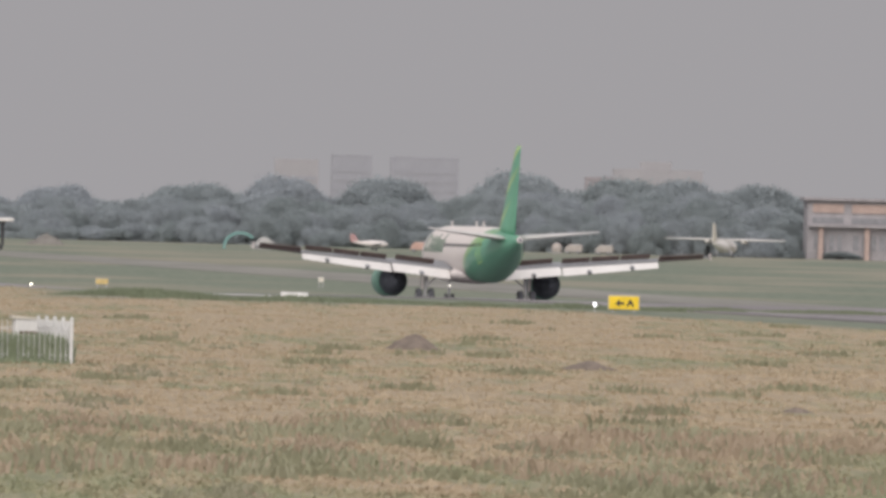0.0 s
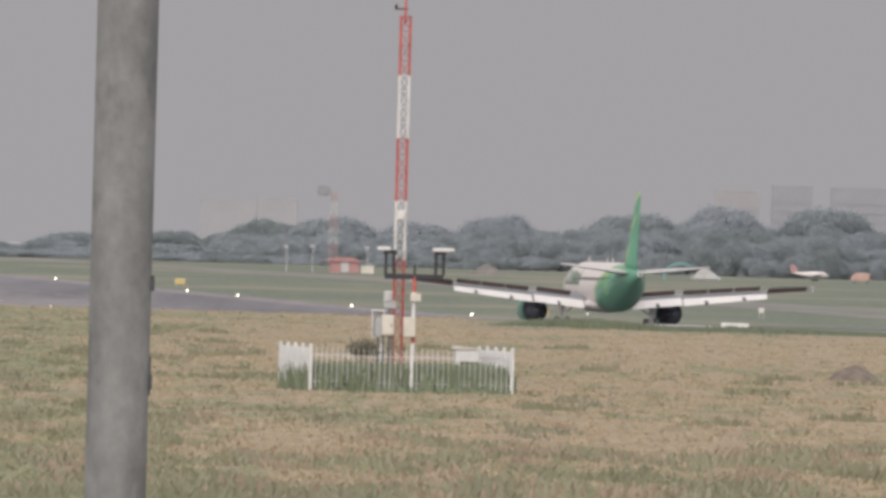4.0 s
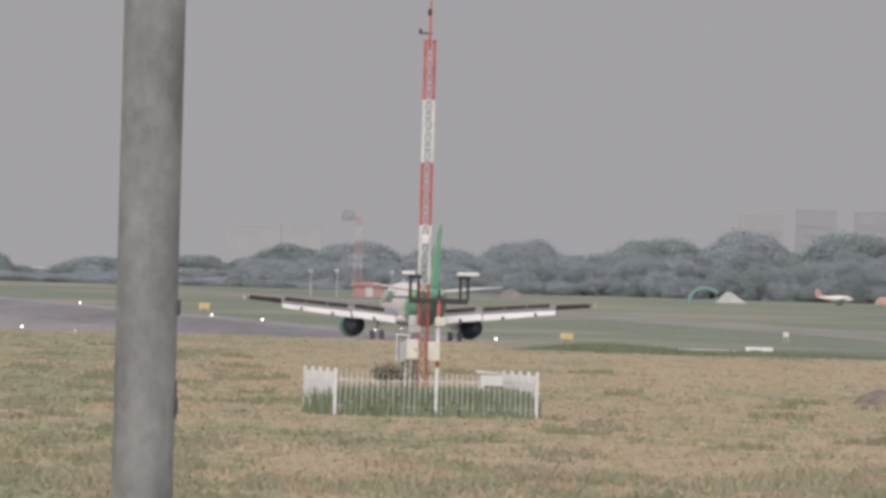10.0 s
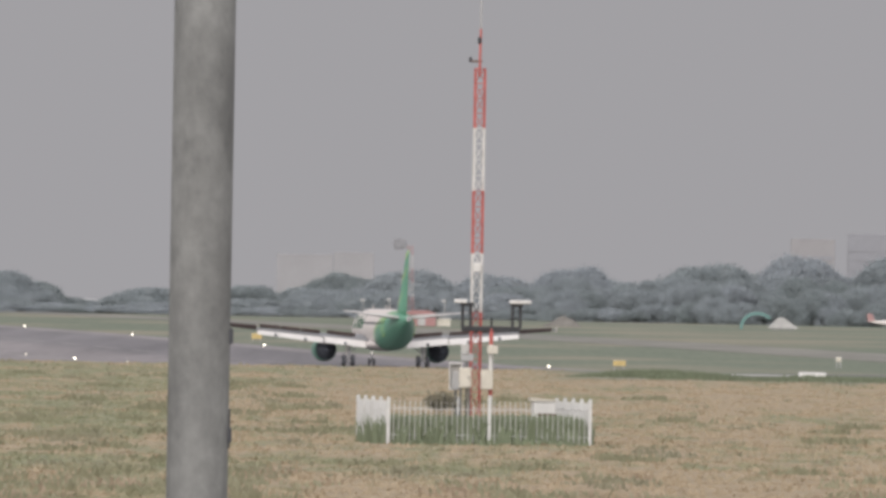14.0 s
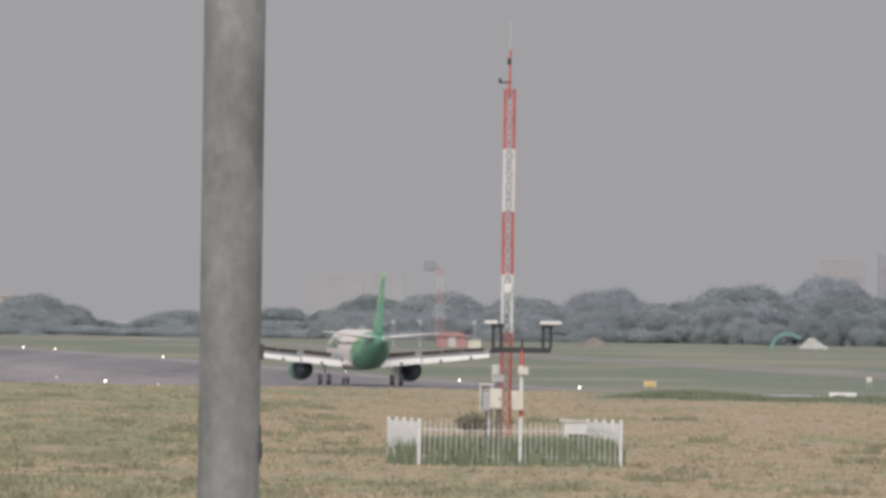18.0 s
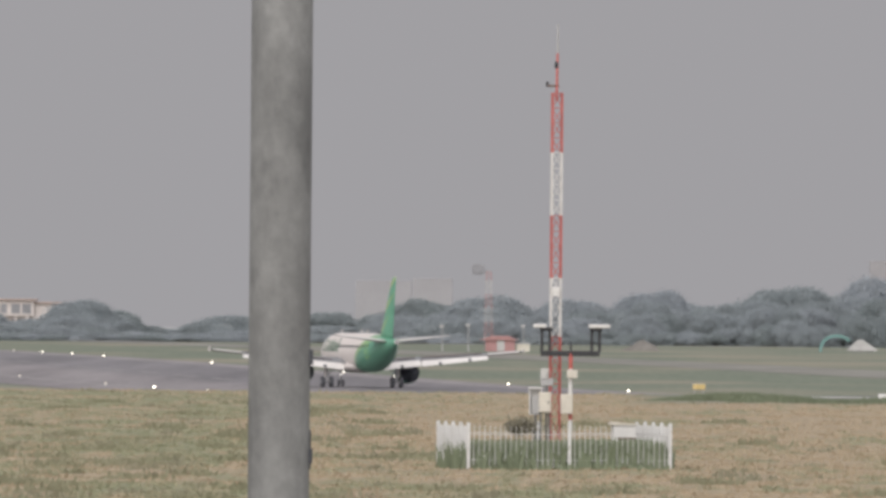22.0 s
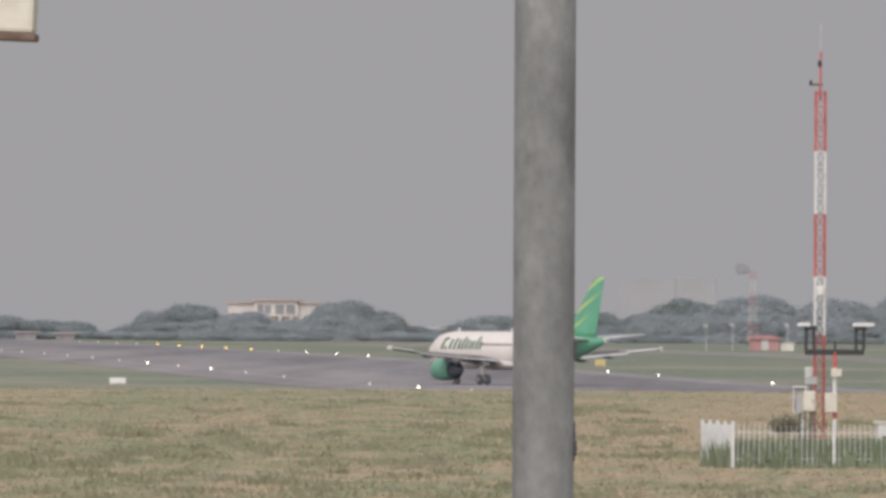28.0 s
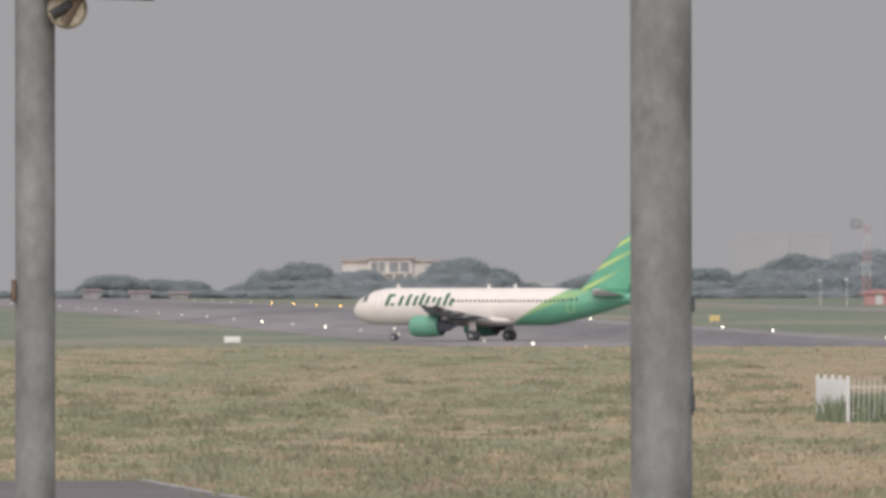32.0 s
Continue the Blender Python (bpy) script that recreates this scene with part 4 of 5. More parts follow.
    for s in (-1, 1):
        for x0, y0, z0, x1, y1, z1 in ((3.0, 1.5, 3.0, 5.9, 1.35, 3.28), (6.6, 1.25, 3.28, 8.6, 0.72, 3.44), (8.7, 0.7, 3.45, 10.7, 0.18, 3.62), (10.8, 0.15, 3.63, 12.9, -0.42, 3.8)):
            mid = Vector((s * (x0 + x1) / 2, (y0 + y1) / 2, (z0 + z1) / 2))
            bm = bmesh.new()
            a, b = Vector((s * x0, y0, z0)) - mid, Vector((s * x1, y1, z1)) - mid
            back = Vector((0, -0.52, -0.04))
            nrm = Vector((0, 0, 0.035))
            add_loft(bm, [[a - nrm, a + nrm, a + back + nrm * 0.4, a + back - nrm * 0.4], [b - nrm, b + nrm, b + back + nrm * 0.4, b + back - nrm * 0.4]])
            sp = part("spoiler", bm, MAT["spoiler"], t, "spoiler panel with a dark underside")
            sp.location = mid
            axis = (b - a).normalized() * s
            spoilers.append((sp, mid, axis))
    return t, spoilers, ailerons, flaps


def fin_paint():
    m = material("fin_paint", (0.125, 0.36, 0.235), 0.35, scale=0.5, fine=8, vary=0.12, bump=0.0)
    n, l = m.node_tree.nodes, m.node_tree.links
    b = n["Principled BSDF"]
    old = b.inputs["Base Color"].links[0].from_socket
    co = n.new("ShaderNodeTexCoord")
    d = n.new("ShaderNodeVectorMath")
    d.operation = "DOT_PRODUCT"
    d.inputs[1].default_value = (0, 1.9, 4.3)
    l.new(co.outputs["Object"], d.inputs[0])
    w = n.new("ShaderNodeMath")
    w.operation = "SINE"
    l.new(d.outputs["Value"], w.inputs[0])
    r = n.new("ShaderNodeMapRange")
    r.inputs["From Min"].default_value, r.inputs["From Max"].default_value = 0.45, 0.8
    l.new(w.outputs[0], r.inputs["Value"])
    sep = n.new("ShaderNodeSeparateXYZ")
    l.new(co.outputs["Object"], sep.inputs[0])
    # the slashes start at the leading edge
    lead = n.new("ShaderNodeMath")
    lead.operation = "MULTIPLY_ADD"
    l.new(sep.outputs["Z"], lead.inputs[0])
    lead.inputs[1].default_value, lead.inputs[2].default_value = 0.93, 0.0
    sm = n.new("ShaderNodeMath")
    l.new(lead.outputs[0], sm.inputs[0])
    l.new(sep.outputs["Y"], sm.inputs[1])
    rg = n.new("ShaderNodeMapRange")
    rg.inputs["From Min"].default_value, rg.inputs["From Max"].default_value = -9.6, -7.6
    l.new(sm.outputs[0], rg.inputs["Value"])
    mu = n.new("ShaderNodeMath")
    mu.operation = "MULTIPLY"
    l.new(r.outputs["Result"], mu.inputs[0])
    l.new(rg.outputs["Result"], mu.inputs[1])
    x = n.new("ShaderNodeMix")
    x.data_type = "RGBA"
    l.new(mu.outputs[0], x.inputs["Factor"])
    l.new(old, x.inputs["A"])
    x.inputs["B"].default_value = (0.43, 0.54, 0.19, 1)
    l.new(x.outputs["Result"], b.inputs["Base Color"])
    return m


AIRLINER, SPOILERS, AILERONS, FLAPS = build_airliner()


# ---------------------------------------------------------------- trees
TREELINE = [(-1750, -12), (-1560, -20), (-1492, -24), (-1447, 10), (-1400, -14), (-1350, 2), (-1285, -25), (-1208, 13), (-1178, 20), (-1154, 7), (-1110, 34), (-1052, 9), (-1012, 20), (-970, 4), (-933, 20), (-884, 24), (-838, 42), (-779, 39), (-729, 19),
            (-689, -6), (-620, -6), (-570, 15), (-480, 12), (-408, 22), (-378, 2), (-317, 48), (-247, 49), (-221, 34), (-206, 41), (-191, 29), (-126, 55), (-47, 31), (29, 50), (79, 39), (167, 68), (200, 55), (263, 51), (405, 76),
            (474, 63), (567, 95), (610, 89), (660, 58), (740, 95), (804, 61), (985, 114), (1076, 78), (1160, 104), (1224, 86), (1270, 105), (1330, 100), (1369, 85), (1411, 97), (1500, 70), (1750, 66)]


def crown_top(az):
    for (a, h), (b, k) in zip(TREELINE, TREELINE[1:]):
        if a <= az <= b:
            return h + (k - h) * (az - a) / (b - a)
    return 40


def make_tree(seed, height, width):
    """Trunk, limbs and a crown of many small leaf clumps round several boughs."""
    rng = random.Random(seed)
    t = thing("tree", 0, 0, -60, 0, "broad haze-toned green tree in the far tree line", "tree", "trees beyond the airfield")
    bm = bmesh.new()
    add_rod(bm, (0, 0, -0.3), (0.1, 0, height * 0.35), width * 0.035, width * 0.025, seg=8)
    boughs = []
    for k in range(30):
        a = k * 2.4 + rng.random()
        r = width * 0.5 * (0.25 + 0.75 * math.sqrt(rng.random()))
        z = height * (0.42 + 0.48 * (1 - (r / (width * 0.5)) ** 3.0) * (0.82 + 0.18 * rng.random()))
        p = Vector((r * math.cos(a) * 0.8, r * math.sin(a) * 0.8, z * 0.92))
        add_rod(bm, (0.1, 0, height * (0.2 + 0.1 * rng.random())), p, width * 0.014, width * 0.004, seg=5)
        boughs.append((p, width * (0.145 + 0.085 * rng.random())))
    for k in range(12):
        a = rng.random() * 6.28
        boughs.append((Vector((width * 0.42 * math.cos(a), width * 0.42 * math.sin(a), height * (0.08 + 0.26 * rng.random()))), width * 0.15))
    part("trunk", bm, MAT["bark"], t)
    nrng = np.random.RandomState(seed)
    unit = lambda v: v / (np.linalg.norm(v, axis=1)[:, None] + 1e-6)
    quads = []
    middle = np.array((0, 0, height * 0.30))
    for p, r in boughs:
        n = 2300
        d = unit(nrng.normal(size=(n, 3)))
        rad = r * np.where(nrng.rand(n) < 0.10, 1.0 + 0.28 * nrng.rand(n), 0.90 + 0.12 * nrng.rand(n))
        c = np.array(p) + d * rad[:, None] * np.array([1.2, 1.2, 0.9])
        nn = unit(nrng.normal(size=(n, 3))) + 0.15 * unit(c - middle)
        u = unit(np.cross(nn, nrng.normal(size=(n, 3))))
        w = unit(np.cross(nn, u))
        s = (0.13 + 0.17 * nrng.rand(n))[:, None]
        quads.append(np.stack((c - u * s, c + w * s * 0.7, c + u * s, c - w * s * 0.7), 1).reshape(-1, 3))
    vs = [tuple(v) for v in np.concatenate(quads)]
    fs = [(b, b + 1, b + 2, b + 3) for b in range(0, len(vs), 4)]
    # inner mass of foliage in each bough, lumpy and hidden under the leaves
    for p, r in boughs:
        b, nu, nv = len(vs), 10, 7
        for j in range(nv):
            th = math.pi * (j + 0.5) / nv
            for i in range(nu):
                ph = math.tau * i / nu
                d = Vector((math.sin(th) * math.cos(ph), math.sin(th) * math.sin(ph), math.cos(th)))
                k = r * (0.84 + 0.12 * noise.noise(d * 2.2 + p))
                vs.append((p.x + d.x * k * 1.15, p.y + d.y * k * 1.15, min(height, p.z + d.z * k * 0.85)))
        for j in range(nv - 1):
            for i in range(nu):
                fs.append((b + j * nu + i, b + j * nu + (i + 1) % nu, b + (j + 1) * nu + (i + 1) % nu, b + (j + 1) * nu + i))
        fs.append(tuple(b + i for i in range(nu))[::-1])
        fs.append(tuple(b + (nv - 1) * nu + i for i in range(nu)))
    top = max(v[2] for v in vs)
    vs = [(v[0], v[1], v[2] * height / top) for v in vs]
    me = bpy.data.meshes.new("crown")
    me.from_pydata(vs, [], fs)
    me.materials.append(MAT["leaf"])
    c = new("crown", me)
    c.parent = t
    return t


def build_trees():
    rng = random.Random(11)
    wide = (15.0, 18.0, 12.0, 16.5, 13.5)
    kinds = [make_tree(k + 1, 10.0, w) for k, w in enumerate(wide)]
    used = set()
    def plant(az, y, el, across, sink=0.1):
        """A tree whose top stands el over the eye line, that many metres across."""
        g = land(y)
        h = max(2.4, EYE.z - g + el * y / 23000)
        k = rng.randrange(5)
        m = pose(az / 23000 * y, y, g - sink, 0, 0, rng.uniform(0, 360))
        ob = kinds[k]
        if k not in used:
            used.add(k)
            ob.matrix_basis = m
        else:
            ob = copy_thing(ob, m)
        w = across / wide[k]
        ob.scale = (w * rng.uniform(0.95, 1.05), w * rng.uniform(0.95, 1.05), h / 10.0)
    def roof(az, half):
        return min(crown_top(az + half * q) for q in (-0.75, -0.4, 0, 0.4, 0.75))
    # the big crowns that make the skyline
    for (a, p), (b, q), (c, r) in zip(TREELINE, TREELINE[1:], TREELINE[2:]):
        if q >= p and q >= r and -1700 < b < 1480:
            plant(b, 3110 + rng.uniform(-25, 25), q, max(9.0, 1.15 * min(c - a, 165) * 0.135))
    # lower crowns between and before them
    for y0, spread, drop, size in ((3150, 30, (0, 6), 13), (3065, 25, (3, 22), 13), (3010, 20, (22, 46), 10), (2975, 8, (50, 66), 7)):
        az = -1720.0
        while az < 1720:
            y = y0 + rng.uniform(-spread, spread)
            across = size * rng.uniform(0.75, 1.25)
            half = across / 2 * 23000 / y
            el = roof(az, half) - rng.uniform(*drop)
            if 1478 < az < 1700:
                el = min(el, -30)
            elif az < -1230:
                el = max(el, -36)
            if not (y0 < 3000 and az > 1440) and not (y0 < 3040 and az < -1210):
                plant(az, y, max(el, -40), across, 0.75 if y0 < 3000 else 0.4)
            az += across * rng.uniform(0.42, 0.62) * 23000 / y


build_trees()


# ---------------------------------------------------------------- signs and markers
def build_signs():
    def board(name, az, y, w, h, mat, label, category, legs=0.25, rz=0, parts=None):
        x = az / 23000 * y
        t = thing(name, x, y, ground_z(x, y), rz, label, category)
        part("panel", box_bm(-w / 2, w / 2, -0.12, 0.12, legs, legs + h, bevel=0.03), mat, t)
        part("frame", box_bm(-w / 2 - 0.03, w / 2 + 0.03, -0.09, 0.09, legs - 0.03, legs + h + 0.03, bevel=0.02), MAT["grey"], t)
        for s in (-1, 1):
            part("leg", rod_bm((s * w * 0.36, 0, -0.1), (s * w * 0.36, 0, legs + 0.02), 0.05), MAT["grey"], t)
        return t
    t = board("taxiway_sign", 1168, 646, 1.5, 0.66, MAT["yellow"], "yellow taxiway direction sign with a black arrow", "airfield sign", 0.12)
    bm = bmesh.new()
    add_loft(bm, [[(-0.42, yy, 0.42), (-0.22, yy, 0.60), (-0.22, yy, 0.48), (0.0, yy, 0.48), (0.0, yy, 0.36), (-0.22, yy, 0.36), (-0.22, yy, 0.24)] for yy in (-0.135, -0.115)])
    part("arrow", bm, MAT["black"], t, "black arrow")
    bm = bmesh.new()
    add_loft(bm, [[(0.12, yy, 0.26), (0.22, yy, 0.26), (0.28, yy, 0.38), (0.36, yy, 0.38), (0.42, yy, 0.26), (0.52, yy, 0.26), (0.37, yy, 0.60), (0.27, yy, 0.60)] for yy in (-0.135, -0.115)])
    part("black_mark", bm, MAT["black"], t, "worn black mark")
    board("runway_sign", 249, 1362, 1.3, 0.55, MAT["dullyellow"], "small yellow sign beyond the runway edge", "airfield sign", 0.4)
    board("runway_sign", -389, 1738, 1.35, 0.75, MAT["dullyellow"], "small yellow sign on the far grass strip", "airfield sign", 0.4)
    board("runway_sign", 634, 1460, 0.6, 0.5, MAT["cream"], "small cream sign on the far grass strip", "airfield sign", 0.7)
    board("marker_board", 588, 690, 1.42, 0.26, MAT["white"], "low white marker board in the grass", "marker board", 0.04)
    board("marker_board", -1238, 1380, 1.7, 0.6, MAT["white"], "low white marker board on the green strip", "marker board", 0.25)
    board("marker_board", -1095, 1290, 1.8, 0.25, MAT["dullyellow"], "low dull yellow marker board in the grass", "marker board", 0.05)
    # a lone taxiway light beside the sign
    x, y = 1117 / 23000 * 640, 640
    t = thing("taxiway_light", x, y, ground_z(x, y), 0, "small lit light beside the yellow sign", "taxiway light")
    part("stem", rod_bm((0, 0, -0.1), (0, 0, 0.3), 0.03), MAT["grey"], t)
    bm = bmesh.new()
    add_lathe(bm, [(0.04, 0.3), (0.06, 0.34), (0.06, 0.41), (0.03, 0.44)], seg=10)
    part("lamp", bm, glow("taxi_lamp", (0.95, 0.95, 1.0), 5.0), t)


# ---------------------------------------------------------------- far side of the airfield
def win_grid(t, x0, x1, y, zs, n, w, h, mat, proud=0.06):
    for z in zs:
        for k in range(n):
            x = x0 + (x1 - x0) * (k + 0.5) / n
            win = part("window", box_bm(x - w / 2, x + w / 2, y - proud, y + 0.05, z, z + h), mat, t)
            part("sill", box_bm(x - w / 2 - 0.1, x + w / 2 + 0.1, y - proud - 0.12, y + 0.02, z - 0.12, z), MAT["hazewhite"], win)


def build_far_side():
    pale = material("pale_plaster", (0.58, 0.53, 0.51), 0.85, scale=0.3, fine=3, vary=0.15)
    # Rose, terracotta, crimson and window tones greyed to paint distance haze into them.
    rose = material("hazy_rose_wall", (0.275, 0.25, 0.26), 0.85, scale=0.3, fine=3, vary=0.2)
    terracotta = material("hazy_terracotta", (0.42, 0.32, 0.285), 0.85, scale=0.3, fine=3, vary=0.15)
    crimson = material("hazy_crimson", (0.40, 0.225, 0.22), 0.8, scale=0.5, fine=4, vary=0.15)
    roof = material("clay_roof", (0.29, 0.225, 0.22), 0.85, scale=0.5, fine=4, vary=0.2)
    opening = material("hazy_dark_grey", (0.235, 0.235, 0.25), 0.4, scale=0.5, fine=4, vary=0.2, bump=0)
    # Tower greys set close to the sky, so haze is painted into the colour.
    slate = material("hazy_grey_tower", (0.283, 0.285, 0.312), 0.85, scale=0.08, fine=1, vary=0.08)
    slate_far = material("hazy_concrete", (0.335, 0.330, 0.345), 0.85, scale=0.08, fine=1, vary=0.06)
    slate_pale = material("hazy_pale_tower", (0.318, 0.308, 0.32), 0.85, scale=0.08, fine=1, vary=0.08)
    slate_band = material("hazy_glazing", (0.272, 0.274, 0.30), 0.6, scale=0.1, fine=1, vary=0.08)
    teal = material("teal_canvas", (0.17, 0.31, 0.29), 0.7, scale=0.5, fine=5, vary=0.15)
    canvas = material("grey_canvas", (0.36, 0.355, 0.34), 0.8, scale=0.5, fine=5, vary=0.15)
    vanpaint = material("dull_cream_paint", (0.38, 0.34, 0.31), 0.6, scale=1, fine=8, vary=0.15)
    orange = material("orange_paint", (0.46, 0.30, 0.25), 0.6, scale=1, fine=8, vary=0.15)
    # radar mast and hut
    y = 2400.0
    x = -122 / 23000 * y
    g = land(y)
    t = thing("radar_mast", x, y, g, 0, "red and white lattice tower with a dark radar antenna", "radar tower")
    bands = [0, 2.6, 5.2, 7.8, 10.4, 13.0, 14.6]
    for i, (a, b) in enumerate(zip(bands, bands[1:])):
        mat = MAT["hazewhite"] if i % 2 == 0 else MAT["hazered"]
        ra, rb = 0.75 - 0.022 * a, 0.75 - 0.022 * b
        cs = [(-1, -1), (1, -1), (1, 1), (-1, 1)]
        for cx, cy in cs:
            part("leg", rod_bm((cx * ra, cy * ra, a), (cx * rb, cy * rb, b), 0.075, seg=6), mat, t)
        for j in range(4):
            p, q = cs[j], cs[(j + 1) % 4]
            part("brace", rod_bm((p[0] * ra, p[1] * ra, a), (q[0] * rb, q[1] * rb, b), 0.045, seg=5), mat, t)
            part("brace", rod_bm((q[0] * ra, q[1] * ra, a), (p[0] * rb, p[1] * rb, b), 0.045, seg=5), mat, t)
            part("ring", rod_bm((p[0] * rb, p[1] * rb, b), (q[0] * rb, q[1] * rb, b), 0.045, seg=5), mat, t)
    part("support_arm", rod_bm((0, 0, 14.4), (-1.9, -0.3, 14.2), 0.07), MAT["grey"], t)
    bm = bmesh.new()
    add_loft(bm, [[(-3.1, yy, 14.3), (-2.6, yy, 13.9), (-1.3, yy, 14.0), (-0.55, yy, 14.7), (-0.8, yy, 15.6), (-1.6, yy, 15.9), (-2.9, yy, 15.8), (-3.2, yy, 15.1)] for yy in (-0.6, -0.4, 0.0)])
    part("radar_antenna", bm, opening, t, "dark mesh radar antenna")
    t = thing("equipment_hut", x + 2.2, y - 4, g, 0, "red equipment hut with a white panel and low roof", "hut")
    part("wall", box_bm(-2.7, 2.7, -1.6, 1.6, -0.2, 2.1, bevel=0.05), crimson, t)
    part("white_panel", box_bm(-0.6, 0.8, -1.66, -1.55, 0.1, 2.0, bevel=0.02), MAT["hazewhite"], t)
    bm = bmesh.new()
    add_loft(bm, [[(-3.9, -2.0, 2.05), (3.4, -2.0, 2.05), (1.5, -2.0, 2.85), (-1.6, -2.0, 2.85)], [(-3.9, 2.0, 2.05), (3.4, 2.0, 2.05), (1.5, 2.0, 2.85), (-1.6, 2.0, 2.85)]])
    part("roof", bm, crimson, t)
    t = thing("small_shed", x + 6.4, y - 4, g, 0, "small cream shed with a flat roof", "shed")
    part("wall", box_bm(-1.2, 1.2, -1, 1, -0.2, 1.4, bevel=0.05), MAT["cream"], t)
    part("roof", box_bm(-1.35, 1.35, -1.1, 1.1, 1.4, 1.6, bevel=0.04), MAT["grey"], t)
    # lamp posts
    for az, yy, h in ((-157, 2380, 4.6), (-203, 2380, 4.4), (-60, 2500, 4.4), (900, 2800, 5.2), (-445, 2500, 4.0)):
        xx = az / 23000 * yy
        t = thing("lamp_post", xx, yy, land(yy), 0, "slender grey lamp post with a pale head", "lamp post", "lamp posts beyond the runway")
        part("pole", rod_bm((0, 0, -0.2), (0, 0, h), 0.13, 0.09), MAT["grey"], t)
        head = part("head", box_bm(-0.55, 0.25, -0.2, 0.2, h - 0.05, h + 0.35, bevel=0.08), MAT["hazewhite"], t)
        part("lens", box_bm(-0.45, 0.15, -0.15, 0.15, h - 0.09, h - 0.04, bevel=0.02), MAT["grey"], head)
    # teal arched shelter and grey tent
    y = 2550.0
    g = land(y)
    t = thing("arched_shelter", 490 / 23000 * y, y, g, 0, "open teal canvas arched shelter", "shelter")
    n = 12
    for k in range(3):
        bm = bmesh.new()
        rings = []
        for yy in (-2 + 1.4 * k, -0.7 + 1.4 * k):
            o = [(-3.4 * math.cos(a), yy, 3.5 * math.sin(a) ** 0.8 - 0.1) for a in [math.pi * 0.78 * j / n for j in range(n + 1)]]
            rings.append(o + [(p[0] * 0.86, p[1], p[2] * 0.84) for p in o[::-1]])
        add_loft(bm, rings)
        part("canvas_bay", bm, teal, t)
    t = thing("tent", 535 / 23000 * (y - 10), y - 10, g, 0, "grey pointed canvas tent", "tent")
    bm = bmesh.new()
    add_loft(bm, [[(-3.1, -2, 0.3), (3.1, -2, 0.3), (3.1, 2, 0.3), (-3.1, 2, 0.3)], [(-0.9, -0.1, 2.4), (0.1, -0.1, 2.4), (0.1, 0.1, 2.4), (-0.9, 0.1, 2.4)]])
    part("tent_roof", bm, canvas, t)
    part("tent_wall", box_bm(-2.2, 2.2, -1.8, 1.8, -0.2, 0.32), canvas, t)
    # high-winged turboprop
    y = 2900.0
    g = land(y)
    t = thing("turboprop_airplane", 1340 / 23000 * y, y, g, -14, "parked white high-winged turboprop with a cream fin", "airplane")
    bm = bmesh.new()
    add_loft(bm, [[(1.35 * k * math.cos(a), yy, zc + 1.35 * k * math.sin(a)) for a in [j * math.tau / 16 for j in range(16)]] for yy, k, zc in ((13, 0.1, 1.9), (11.5, 0.7, 2.2), (9, 1, 2.4), (-2, 1, 2.4), (-8, 0.6, 2.9), (-12, 0.15, 3.3))])
    part("fuselage", bm, MAT["farwhite"], t, smooth=True)
    for s in (-1, 1):
        bm = bmesh.new()
        add_loft(bm, [aerofoil(s * xx, le, c, 3.95, 0.13, 5) for xx, le, c in ((0, 3.4, 2.6), (5, 3.4, 2.6), (13.5, 2.8, 1.6))])
        part("wing", bm, MAT["farwhite"], t, smooth=True)
        bm = bmesh.new()
        add_lathe(bm, [(0.15, 5.6), (0.5, 5.0), (0.55, 2.5), (0.2, 0.4)], "Y", 12, (s * 4.1, 0, 3.6))
        nacelle = part("engine", bm, MAT["farwhite"], t, smooth=True)
        for k in range(6):
            a = k * math.tau / 6
            part("propeller_blade", rod_bm((s * 4.1, 5.65, 3.6), (s * 4.1 + 1.9 * math.cos(a), 5.65, 3.6 + 1.9 * math.sin(a)), 0.10, 0.04, seg=6), MAT["dark"], nacelle)
        part("gear_leg", rod_bm((s * 2.0, 1, 0.3), (s * 1.2, 1, 1.6), 0.2), MAT["steel"], t)
        bm = bmesh.new()
        add_lathe(bm, [(0.2, -0.15), (0.45, -0.12), (0.45, 0.12), (0.2, 0.15)], "X", 12, (s * 2.05, 1, 0.44))
        part("wheel", bm, MAT["tyre"], t)
        bm = bmesh.new()
        add_loft(bm, [aerofoil(s * xx, le, c, 4.1, 0.1, 4) for xx, le, c in ((0, -10.2, 1.6), (2.6, -10.6, 1.0))])
        part("tailplane", bm, MAT["farwhite"], t)
    bm = bmesh.new()
    add_loft(bm, [[(-0.15, -7.5, 3.4), (0.15, -7.5, 3.4), (0.15, -12.2, 3.4), (-0.15, -12.2, 3.4)], [(-0.1, -10.6, 7.5), (0.1, -10.6, 7.5), (0.1, -12.6, 7.5), (-0.1, -12.6, 7.5)]])
    part("fin", bm, MAT["cream"], t, "cream fin with an orange edge")
    # light aeroplane with a red fin
    y = 2700.0
    g = land(y)
    t = thing("light_airplane", 722 / 23000 * y, y, g, -75, "parked white light airplane with a red fin", "airplane")
    bm = bmesh.new()
    add_loft(bm, [[(0.75 * k * math.cos(a), yy, 1.35 + up + 0.7 * k * math.sin(a)) for a in [j * math.tau / 12 for j in range(12)]] for yy, k, up in ((3.4, 0.25, -0.1), (2.4, 0.9, 0), (0, 1, 0.05), (-2.2, 0.55, 0.15), (-4.2, 0.18, 0.3))])
    part("fuselage", bm, MAT["skin"], t, smooth=True)
